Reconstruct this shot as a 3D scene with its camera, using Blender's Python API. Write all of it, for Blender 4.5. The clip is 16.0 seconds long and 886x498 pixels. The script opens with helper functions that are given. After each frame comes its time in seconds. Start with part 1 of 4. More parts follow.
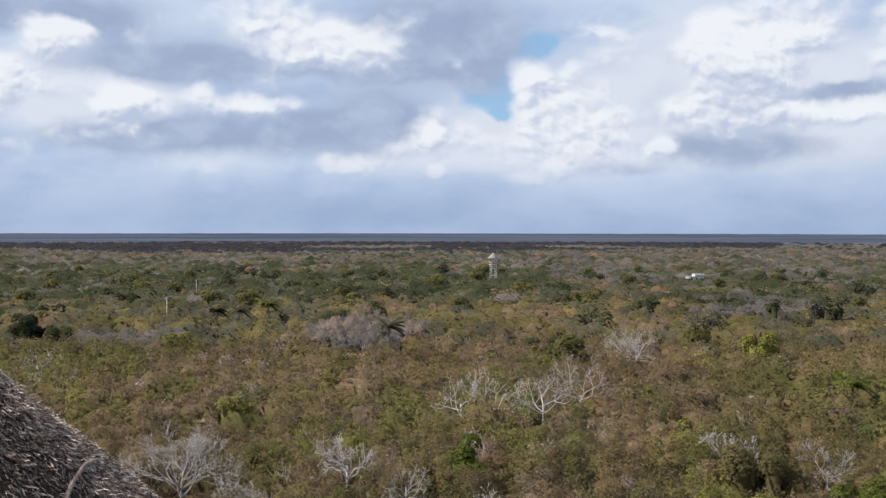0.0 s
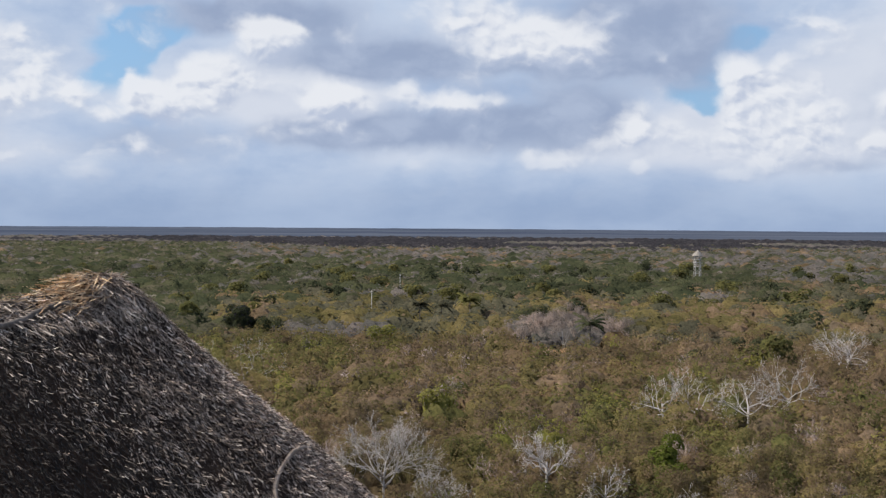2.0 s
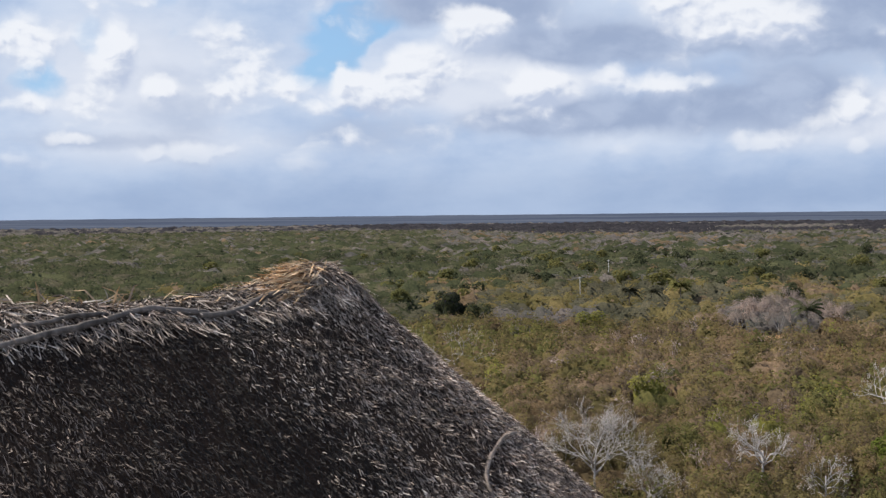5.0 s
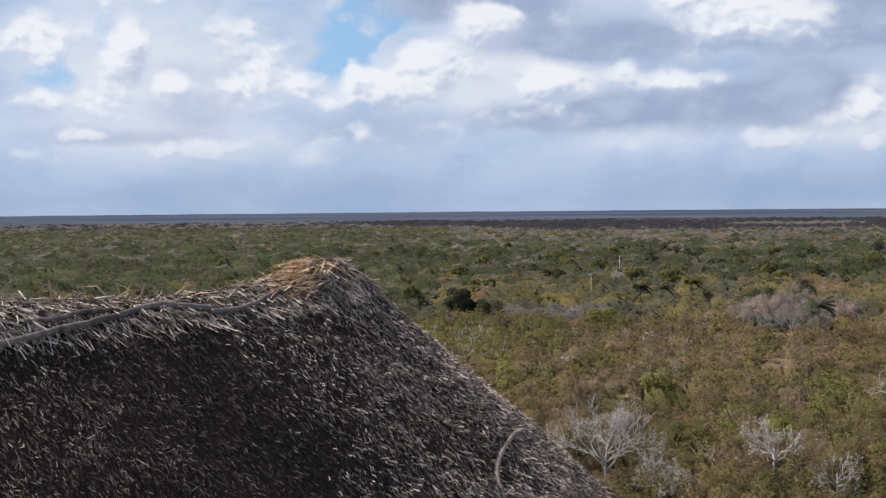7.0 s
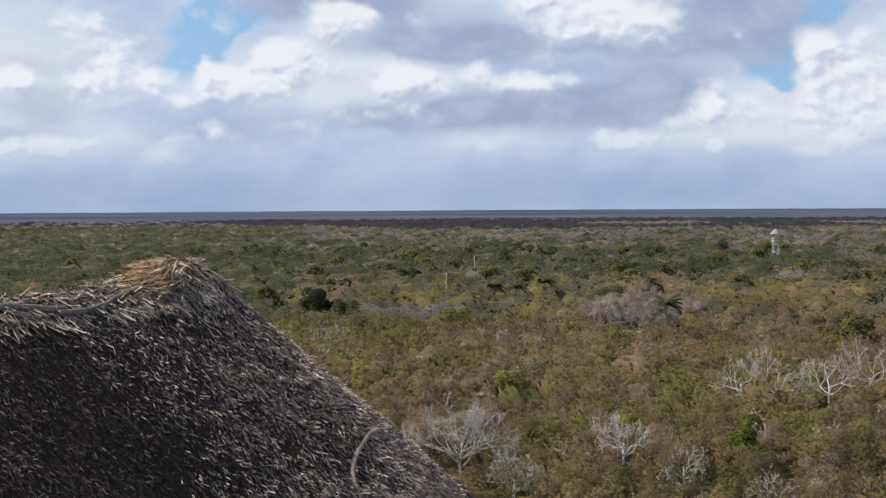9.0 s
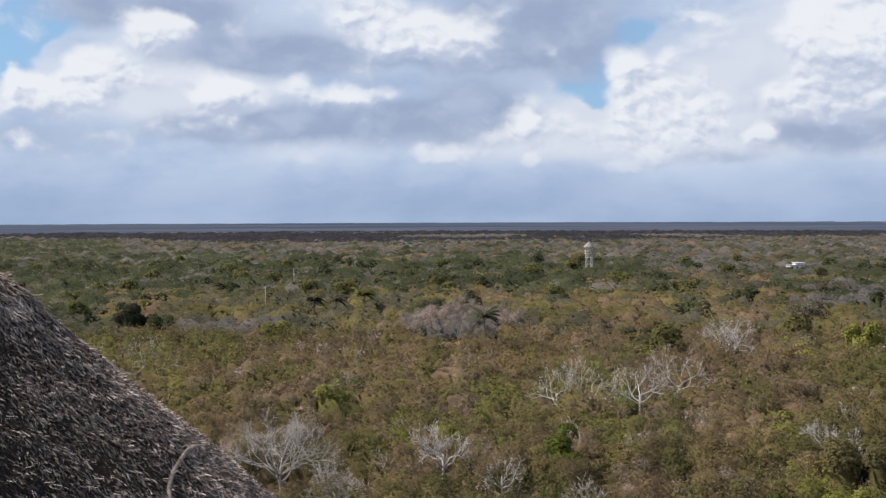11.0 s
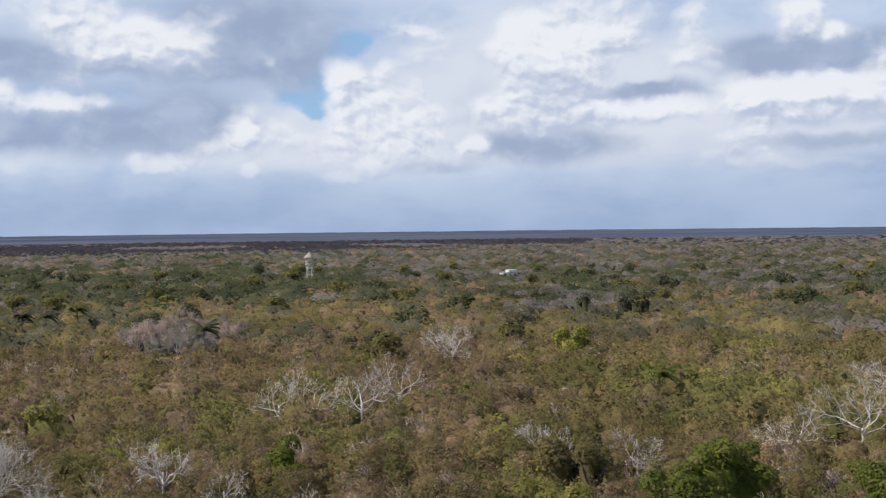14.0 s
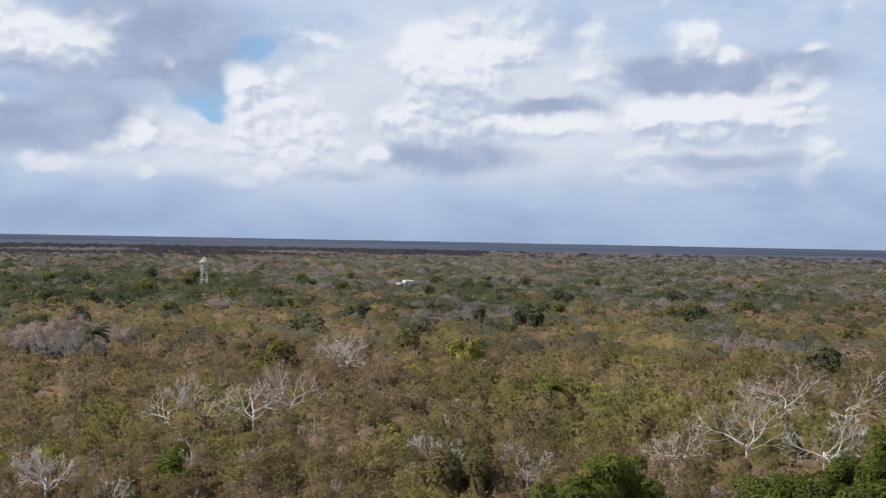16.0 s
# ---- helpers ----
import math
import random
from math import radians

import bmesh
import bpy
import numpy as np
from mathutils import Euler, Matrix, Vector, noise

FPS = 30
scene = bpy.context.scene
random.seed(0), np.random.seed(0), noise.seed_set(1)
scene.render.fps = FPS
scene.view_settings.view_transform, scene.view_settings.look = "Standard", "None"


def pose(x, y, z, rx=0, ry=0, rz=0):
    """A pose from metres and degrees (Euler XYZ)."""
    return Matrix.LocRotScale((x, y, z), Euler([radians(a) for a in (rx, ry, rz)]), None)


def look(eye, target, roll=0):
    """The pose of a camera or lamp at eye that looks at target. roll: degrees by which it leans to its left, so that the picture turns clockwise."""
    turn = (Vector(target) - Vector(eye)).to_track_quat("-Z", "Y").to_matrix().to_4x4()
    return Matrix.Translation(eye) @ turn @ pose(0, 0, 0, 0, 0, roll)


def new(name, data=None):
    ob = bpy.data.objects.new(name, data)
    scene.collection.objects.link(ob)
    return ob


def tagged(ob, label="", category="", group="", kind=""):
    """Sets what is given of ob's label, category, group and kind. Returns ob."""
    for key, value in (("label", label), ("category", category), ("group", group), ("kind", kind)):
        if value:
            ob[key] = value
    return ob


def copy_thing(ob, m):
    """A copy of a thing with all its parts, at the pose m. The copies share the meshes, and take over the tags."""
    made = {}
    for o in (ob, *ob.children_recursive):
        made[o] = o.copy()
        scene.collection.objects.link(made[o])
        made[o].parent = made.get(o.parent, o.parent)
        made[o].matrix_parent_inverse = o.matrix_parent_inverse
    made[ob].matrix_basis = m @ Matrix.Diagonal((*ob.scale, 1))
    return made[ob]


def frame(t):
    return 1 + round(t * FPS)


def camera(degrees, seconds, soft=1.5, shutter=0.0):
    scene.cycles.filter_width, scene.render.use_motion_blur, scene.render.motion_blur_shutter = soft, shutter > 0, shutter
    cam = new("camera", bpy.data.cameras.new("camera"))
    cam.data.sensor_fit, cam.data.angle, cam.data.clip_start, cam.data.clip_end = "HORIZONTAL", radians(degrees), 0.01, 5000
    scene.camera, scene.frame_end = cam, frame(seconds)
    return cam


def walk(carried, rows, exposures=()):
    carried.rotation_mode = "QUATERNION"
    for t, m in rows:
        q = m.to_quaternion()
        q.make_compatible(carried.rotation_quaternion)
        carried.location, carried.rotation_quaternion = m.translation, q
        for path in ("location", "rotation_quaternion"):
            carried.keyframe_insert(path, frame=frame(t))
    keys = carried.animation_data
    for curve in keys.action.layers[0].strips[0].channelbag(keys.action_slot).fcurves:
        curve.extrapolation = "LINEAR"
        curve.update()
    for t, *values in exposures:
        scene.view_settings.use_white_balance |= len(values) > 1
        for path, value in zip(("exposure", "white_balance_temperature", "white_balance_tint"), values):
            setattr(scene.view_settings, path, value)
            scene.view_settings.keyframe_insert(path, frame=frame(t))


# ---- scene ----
EYE_Z = 26.0
cam = camera(39.1, 16.0, 1.45)
# seconds, yaw, pitch, roll: the camera turns where it stands
TURNS = [
    (0.0, 0.01, -1.07, -0.07), (0.5, 1.74, -0.63, -0.10), (1.0, 4.63, -0.80, -0.15), (1.5, 6.90, -1.01, -0.29),
    (2.0, 9.25, -1.29, -0.42), (2.5, 9.80, -1.58, -0.21), (3.0, 10.72, -1.67, -0.20), (3.5, 12.13, -1.70, 0.05),
    (4.0, 14.25, -1.60, 0.44), (4.5, 16.09, -1.96, 0.55), (5.0, 18.74, -1.90, 0.62), (5.2, 19.60, -1.77, 0.70),
    (6.2, 20.40, -1.90, 0.60), (7.3, 18.52, -2.10, 0.48), (7.5, 18.07, -2.10, 0.44), (8.0, 17.15, -2.15, 0.48),
    (8.5, 15.21, -2.15, 0.48), (9.0, 12.63, -2.13, 0.34), (9.5, 9.37, -1.79, 0.15), (9.7, 8.41, -1.86, 0.17),
    (10.8, 4.80, -1.60, 0.22), (11.8, 1.96, -1.39, 0.28), (12.0, 0.96, -1.30, 0.37), (12.5, -0.76, -1.20, 0.47),
    (13.0, -3.28, -1.12, 0.55), (13.5, -6.87, -1.09, 0.65), (14.0, -8.43, -1.17, 0.65), (14.5, -10.30, -1.27, 0.59),
    (15.0, -12.21, -1.36, 0.55), (15.5, -12.68, -1.23, 0.54), (16.0, -13.10, -0.69, -1.09)]
walk(cam, [(t, pose(0, 0, EYE_Z, 90 + pitch, roll, yaw)) for t, yaw, pitch, roll in TURNS], exposures=((0.0, 0.53), (0.5, 0.46), (1.0, 0.43), (1.5, 0.42), (3.0, 0.43), (3.5, 0.52), (5.0, 0.54), (8.5, 0.49), (12.0, 0.48), (16.0, 0.47)))

# ---- light ----
SUN_AZ, SUN_EL = 78.0, 48.0   # degrees to the left of straight ahead, degrees above the horizon
sun_way = Vector((-math.sin(radians(SUN_AZ)) * math.cos(radians(SUN_EL)),
                  math.cos(radians(SUN_AZ)) * math.cos(radians(SUN_EL)), math.sin(radians(SUN_EL))))
lamp = bpy.data.lights.new("sun", "SUN")
lamp.energy, lamp.angle, lamp.color = 4.3, radians(5.0), (1.0, 0.93, 0.82)
sun = new("sun", lamp)
sun.matrix_world = look((0, 0, 60), Vector((0, 0, 60)) - sun_way)

world = bpy.data.worlds.new("sky")
scene.world = world
world.use_nodes = True
W = world.node_tree
W.nodes.clear()


class Net:
    """Short ways to lay nodes in a tree."""

    def __init__(self, tree):
        self.tree = tree

    def add(self, kind, **props):
        n = self.tree.nodes.new(kind)
        for k, v in props.items():
            if k == "op":
                n.operation = v
        return n

    def put(self, socket, value):
        if isinstance(value, bpy.types.NodeSocket):
            self.tree.links.new(value, socket)
        elif value is not None:
            socket.default_value = value

    def math(self, op, a, b=None, c=None, clamp=False):
        n = self.add("ShaderNodeMath", op=op)
        n.use_clamp = clamp
        for i, v in enumerate((a, b, c)):
            self.put(n.inputs[i], v)
        return n.outputs[0]

    def vec(self, op, a, b=None, c=None):
        n = self.add("ShaderNodeVectorMath", op=op)
        for i, v in enumerate((a, b, c)):
            self.put(n.inputs[i], v)
        return n.outputs["Value"] if op == "LENGTH" else n.outputs[0]

    def mix(self, fac, a, b, blend="MIX"):
        n = self.add("ShaderNodeMix")
        n.data_type, n.blend_type = "RGBA", blend
        self.put(n.inputs[0], fac)
        self.put(n.inputs[6], a if isinstance(a, bpy.types.NodeSocket) else (*a, 1))
        self.put(n.inputs[7], b if isinstance(b, bpy.types.NodeSocket) else (*b, 1))
        return n.outputs[2]

    def step(self, v, lo, hi, a=0.0, b=1.0):
        n = self.add("ShaderNodeMapRange")
        n.interpolation_type = "SMOOTHSTEP"
        for i, x in enumerate((v, lo, hi, a, b)):
            self.put(n.inputs[i], x)
        return n.outputs[0]

    def noise(self, vector, scale, detail=4.0, rough=0.5, lac=2.0, colour=False, warp=0.0):
        n = self.add("ShaderNodeTexNoise")
        self.put(n.inputs["Vector"], vector)
        for k, v in (("Scale", scale), ("Detail", detail), ("Roughness", rough), ("Lacunarity", lac), ("Distortion", warp)):
            self.put(n.inputs[k], v)
        return n.outputs["Color" if colour else "Fac"]


def build_sky():
    """Sky with broken cumulus; azimuth (to the left) and elevation in degrees carry the clouds."""
    g = Net(W)
    sky = g.add("ShaderNodeTexSky")
    sky.sky_type, sky.sun_disc = "NISHITA", False
    sky.sun_elevation, sky.sun_rotation = radians(SUN_EL), radians(-SUN_AZ)
    sky.dust_density, sky.ozone_density = 0.4, 2.5
    tc = g.add("ShaderNodeTexCoord").outputs["Generated"]
    sep = g.add("ShaderNodeSeparateXYZ")
    g.put(sep.inputs[0], tc)
    sx, sy, sz = sep.outputs
    az = g.math("MULTIPLY", g.math("ARCTAN2", g.math("MULTIPLY", sx, -1.0), sy), 57.2958)
    el = g.math("MULTIPLY", g.math("ARCSINE", sz), 57.2958)
    comb = g.add("ShaderNodeCombineXYZ")
    g.put(comb.inputs[0], az)
    g.put(comb.inputs[1], el)
    flat = comb.outputs[0]
    # billows break the outlines of all clouds
    slow = g.vec("SUBTRACT", g.noise(flat, 0.22, 2, 0.5, colour=True), (0.5, 0.5, 0.5))
    quick = g.vec("SUBTRACT", g.noise(flat, 0.6, 6, 0.52, colour=True), (0.5, 0.5, 0.5))
    p = g.vec("MULTIPLY_ADD", quick, (1.1, 0.9, 0.0), g.vec("MULTIPLY_ADD", slow, (1.4, 0.8, 0.0), flat))

    def total(q, *blobs):
        out = None
        for a, e, rx, ry, w in blobs:
            v = g.vec("MULTIPLY_ADD", q, (1 / rx, 1 / ry, 0), (-a / rx, -e / ry, 0))
            v = g.step(g.vec("LENGTH", v), 0.15, 1.55, w, 0.0)
            out = v if out is None else g.math("ADD", out, v)
        return out

    def white_at(q):
        out = total(q, (5.4, 8.27, 2.85, 1.26, 1.1), (3.2, 7.95, 1.8, 0.78, 0.8), (7.9, 9.18, 1.8, 1.5, 0.6), (9.9, 9.75, 1.8, 0.9, 0.45), (17.1, 8.13, 1.44, 0.9, 0.9), (14.0, 5.02, 1.44, 1.08, 1.1), (15.8, 5.72, 2.1, 0.78, 0.8), (11.7, 5.58, 3.3, 0.6, 0.55), (8.1, 5.39, 2.7, 0.54, 0.6), (19.2, 6.59, 1.8, 1.2, 0.5))
        out = g.math("ADD", out, total(q, (10.6, 2.67, 0.9, 0.54, 0.5), (18.9, 3.67, 1.5, 0.9, 0.4), (-4.0, 6.85, 1.14, 0.78, 1.1), (-6.0, 6.96, 0.6, 0.48, 0.8), (-4.7, 5.18, 1.86, 1.5, 0.9), (-4.6, 3.12, 2.1, 1.5, 0.75), (-7.7, 3.75, 2.4, 1.26, 0.85), (-7.1, 5.42, 1.8, 1.2, 0.6), (-7.8, 8.33, 1.8, 1.35, 0.6), (-11.7, 7.86, 1.5, 1.5, 0.95)))
        out = g.math("ADD", out, total(q, (-13.7, 6.06, 1.8, 2.25, 1.0), (-11.7, 5.1, 1.8, 1.5, 0.7), (-10.0, 3.34, 0.9, 0.6, 0.7), (-13.4, 8.55, 2.1, 1.8, 0.6), (-16.3, 8.44, 1.8, 1.8, 0.6), (-0.4, 4.55, 1.8, 1.35, 0.55), (1.7, 3.64, 1.5, 1.02, 0.6), (0.4, 4.03, 0.48, 0.48, 0.7), (3.2, 2.86, 1.2, 0.66, 0.6), (5.0, 2.72, 1.2, 0.54, 0.6)))
        out = g.math("ADD", out, total(q, (0.2, 2.47, 0.6, 0.42, 0.6), (-3.5, 2.08, 1.2, 0.3, 0.6), (-1.7, 3.38, 1.8, 1.2, 0.4), (33.0, 7.12, 0.78, 1.26, 0.9), (33.9, 5.62, 1.2, 1.35, 0.5), (31.4, 5.4, 1.08, 0.54, 0.7), (29.0, 7.93, 1.08, 1.26, 0.7), (28.2, 5.42, 2.4, 1.8, 0.4), (22.5, 5.42, 1.32, 0.84, 1.0), (24.1, 4.53, 1.2, 0.6, 0.7)))
        out = g.math("ADD", out, total(q, (21.5, 4.65, 1.2, 0.84, 0.7), (25.5, 5.43, 0.78, 0.6, 0.6), (30.0, 2.57, 1.38, 0.72, 0.7), (32.1, 2.63, 0.72, 0.48, 0.6), (37.0, 4.58, 1.38, 0.6, 0.7), (37.4, 7.73, 1.8, 1.5, 0.5), (35.3, 3.24, 1.5, 0.3, 0.6), (25.5, 1.96, 0.72, 0.6, 0.5), (19.9, 6.17, 1.8, 1.5, 0.6), (17.5, 8.18, 1.38, 0.9, 0.8)))
        out = g.math("ADD", out, total(q, (37.3, 2.13, 1.5, 0.48, 0.5), (23.1, 3.37, 1.8, 0.6, 0.3), (-12.4, 7.79, 1.8, 1.8, 0.7), (-14.2, 6.48, 2.1, 2.1, 0.8), (-18.3, 4.99, 3.3, 0.66, 1.0), (-22.1, 5.65, 1.2, 0.72, 0.9), (-25.3, 5.3, 3.9, 1.26, 1.15), (-28.0, 6.06, 1.8, 1.2, 0.7), (-22.1, 3.83, 1.38, 0.66, 0.8), (-24.5, 8.79, 1.5, 1.02, 1.0)))
        out = g.math("ADD", out, total(q, (-26.3, 8.09, 1.2, 0.54, 0.7), (-29.5, 8.28, 1.08, 0.36, 0.9), (-21.9, 2.88, 1.8, 0.54, 0.6), (-25.1, 2.43, 4.5, 0.42, 0.6), (-19.1, 8.39, 1.5, 1.8, 0.4), (-16.1, 8.98, 1.8, 1.5, 0.5), (-29.6, 3.79, 1.2, 1.5, 0.5)))
        return out

    def grey_at(q):
        out = total(q, (17.5, 9.27, 4.41, 0.88, 1.0), (15.3, 8.57, 2.04, 0.68, 0.6), (11.7, 7.34, 4.41, 1.15, 0.9), (0.4, 8.52, 4.41, 2.37, 1.1), (-1.7, 7.76, 1.7, 1.7, 0.6), (3.8, 7.1, 4.41, 0.54, 0.8), (5.0, 4.27, 4.75, 1.22, 1.1), (2.5, 5.19, 2.04, 1.02, 0.7), (9.4, 4.48, 4.75, 0.61, 0.7), (13.4, 3.91, 4.41, 0.75, 0.9))
        out = g.math("ADD", out, total(q, (5.8, 6.06, 3.39, 0.47, 0.4), (-13.0, 3.52, 3.73, 0.81, 0.6), (-8.4, 2.59, 2.04, 0.34, 0.6), (-18.3, 5.93, 2.37, 0.47, 0.8), (-7.4, 4.6, 1.15, 0.27, 0.5), (-10.7, 4.74, 2.04, 0.34, 0.3), (22.5, 3.49, 4.07, 0.88, 0.5), (30.4, 4.4, 2.04, 2.04, 0.4), (34.4, 3.13, 3.73, 0.41, 0.5), (14.2, 3.91, 3.05, 0.54, 0.5)))
        out = g.math("ADD", out, total(q, (11.9, 7.18, 4.75, 0.75, 0.7), (18.3, 9.07, 2.04, 0.75, 0.8), (-22.4, 7.27, 2.04, 0.81, 1.1), (-24.4, 7.2, 2.37, 1.36, 1.2), (-26.8, 6.84, 2.04, 0.88, 1.1), (-28.2, 7.51, 2.71, 0.88, 1.0), (-17.6, 5.9, 2.37, 0.34, 0.6), (-13.4, 3.54, 3.73, 0.75, 0.6), (-26.0, 3.53, 4.07, 0.47, 0.7), (-29.1, 5.52, 0.47, 1.02, 0.5)))
        return out

    def gap_at(q):
        out = total(q, (-4.4, 8.25, 1.15, 0.63, 1.1), (-3.1, 7.24, 0.94, 0.94, 0.7), (-2.1, 5.96, 1.3, 0.89, 1.1), (-2.6, 5.06, 0.57, 0.42, 0.7), (23.5, 7.72, 1.83, 1.44, 1.2), (24.3, 6.19, 1.57, 0.78, 0.9), (21.9, 8.72, 1.83, 0.78, 1.0), (36.5, 5.69, 1.3, 1.0, 0.7), (30.6, 8.77, 1.3, 1.04, 0.4), (34.3, 7.82, 1.04, 1.04, 0.3))
        return out

    def pale_at(q):
        out = total(q, (-13.4, 6.5, 8.61, 3.39, 1.25), (-8.0, 4.2, 9.0, 1.9, 0.7), (-22.0, 3.2, 9.0, 1.3, 0.6), (10.0, 3.0, 9.0, 1.2, 0.45), (-24.8, 4.94, 6.78, 2.35, 0.8), (5.8, 8.22, 6.0, 1.57, 0.7), (32.4, 6.14, 7.83, 3.39, 0.95), (16.3, 6.13, 6.0, 2.35, 0.9), (-4.6, 4.41, 4.18, 2.61, 0.8), (15.4, 5.24, 5.22, 1.3, 0.6), (30.0, 2.62, 7.83, 1.04, 0.5), (0.6, 3.38, 4.18, 1.57, 0.6))
        return out

    big = g.noise(g.vec("MULTIPLY", flat, (0.10, 0.24, 0)), 1.0, 6, 0.55)
    puff = g.noise(g.vec("MULTIPLY", p, (0.42, 0.62, 0)), 1.0, 7, 0.5)
    puff_lit = g.noise(g.vec("MULTIPLY_ADD", p, (0.42, 0.62, 0), (0.08, 0.2, 0)), 1.0, 7, 0.5)
    def billow(v):
        n = g.add("ShaderNodeTexVoronoi")
        n.feature = "SMOOTH_F1"
        g.put(n.inputs["Vector"], v)
        for key, value in (("Scale", 1.0), ("Detail", 1.5), ("Roughness", 0.4), ("Smoothness", 0.55)):
            n.inputs[key].default_value = value
        return n.outputs["Distance"]

    heads = billow(g.vec("MULTIPLY", p, (0.62, 0.85, 0)))
    heads_lit = billow(g.vec("MULTIPLY_ADD", p, (0.62, 0.85, 0), (0.09, 0.2, 0)))
    white, grey, gap = white_at(p), grey_at(p), gap_at(p)
    more = g.step(az, 19.0, 25.0, 1.12, 1.5)
    white = g.math("MULTIPLY", white, more)
    loose = g.math("MULTIPLY", g.step(az, 19.0, 25.0, 1.0, 2.2), g.step(el, 1.0, 3.5))
    white = g.math("MULTIPLY_ADD", g.math("MAXIMUM", g.math("SUBTRACT", puff, 0.47), 0.0), loose, white)
    lean = g.math("SUBTRACT", white, g.math("MULTIPLY", more, white_at(g.vec("ADD", p, (0.22, 0.45, 0)))))
    relief = g.math("MULTIPLY_ADD", g.math("SUBTRACT", puff, puff_lit), 1.3, g.math("MULTIPLY", lean, 0.5))
    relief = g.math("MULTIPLY_ADD", g.math("SUBTRACT", heads_lit, heads), 0.34, relief)
    curl = g.vec("MULTIPLY", p, (1.3, 1.8, 0))
    curl = g.math("SUBTRACT", g.noise(curl, 1.0, 2, 0.45), g.noise(g.vec("ADD", curl, (0.16, 0.34, 0)), 1.0, 2, 0.45))
    relief = g.math("MULTIPLY_ADD", curl, 0.55, relief)
    # veil of thin cloud, then gaps, grey bases and lit heads
    tone = g.math("ADD", g.math("MULTIPLY", big, 0.9), g.math("MULTIPLY", puff, 0.6))
    veil = g.mix(g.step(tone, 0.45, 0.95), (0.42, 0.54, 0.75), (0.69, 0.78, 0.92))
    veil = g.mix(g.step(g.math("MULTIPLY_ADD", g.math("SUBTRACT", big, 0.5), 1.2, pale_at(flat)), 0.1, 1.1, 0.0, 0.85), veil, (0.84, 0.86, 0.92))
    blue = g.mix(0.6, g.mix(1.0, sky.outputs[0], (0.10, 0.10, 0.10), "MULTIPLY"), (0.36, 0.64, 0.98))
    edge = g.math("MULTIPLY_ADD", puff, 1.5, -0.75)
    edge_white = g.math("MULTIPLY_ADD", g.math("SUBTRACT", 0.42, heads), 0.75, g.math("MULTIPLY", edge, 0.6))
    out = g.mix(g.step(g.math("ADD", gap, g.math("MULTIPLY", edge, 1.2)), 0.2, 0.85), veil, blue)
    out = g.mix(g.step(g.math("ADD", grey, edge), -0.15, 0.95, 0.0, 0.92), out, g.mix(g.step(puff, 0.35, 0.7), (0.37, 0.445, 0.61), (0.49, 0.565, 0.72)))
    lit = g.mix(g.step(relief, -0.34, 0.24), (0.56, 0.625, 0.77), (0.98, 0.98, 0.995))
    out = g.mix(g.step(g.math("ADD", white, edge_white), -0.06, 0.88, 0.0, g.step(el, 1.2, 4.4, 0.4, 0.95)), out, lit)
    # haze towards the horizon
    low = g.step(el, 0.0, g.step(az, -24.0, -6.0, 4.6, 3.1), 0.88, 0.0)
    out = g.mix(low, out, g.mix(g.step(big, 0.35, 0.65), (0.355, 0.46, 0.655), (0.45, 0.555, 0.74)))
    high = g.step(g.math("MULTIPLY_ADD", big, 24.0, el), 24.0, 44.0, 0.0, 0.5)
    out = g.mix(high, out, g.mix(1.0, sky.outputs[0], (0.09, 0.09, 0.09), "MULTIPLY"))
    out = g.mix(1.0, out, (0.972, 1.0, 1.045), "MULTIPLY")
    back = g.add("ShaderNodeBackground")
    g.put(back.inputs[0], out)
    back.inputs[1].default_value = 0.635
    end = g.add("ShaderNodeOutputWorld")
    g.put(end.inputs[0], back.outputs[0])


build_sky()


# ---- materials ----
def material(name):
    m = bpy.data.materials.new(name)
    m.use_nodes = True
    m.node_tree.nodes.clear()
    return m, Net(m.node_tree)


def finish(m, g, surface):
    end = g.add("ShaderNodeOutputMaterial")
    g.put(end.inputs[0], surface)
    return m


def principled(g, colour, rough, bump=None, bump_strength=0.4, bump_distance=0.02, specular=0.3):
    b = g.add("ShaderNodeBsdfPrincipled")
    g.put(b.inputs["Base Color"], colour)
    g.put(b.inputs["Roughness"], rough)
    b.inputs["Specular IOR Level"].default_value = specular
    if bump is not None:
        n = g.add("ShaderNodeBump")
        n.inputs["Strength"].default_value, n.inputs["Distance"].default_value = bump_strength, bump_distance
        g.put(n.inputs["Height"], bump)
        g.put(b.inputs["Normal"], n.outputs[0])
    return b.outputs[0]


def position(g):
    return g.add("ShaderNodeNewGeometry").outputs["Position"]


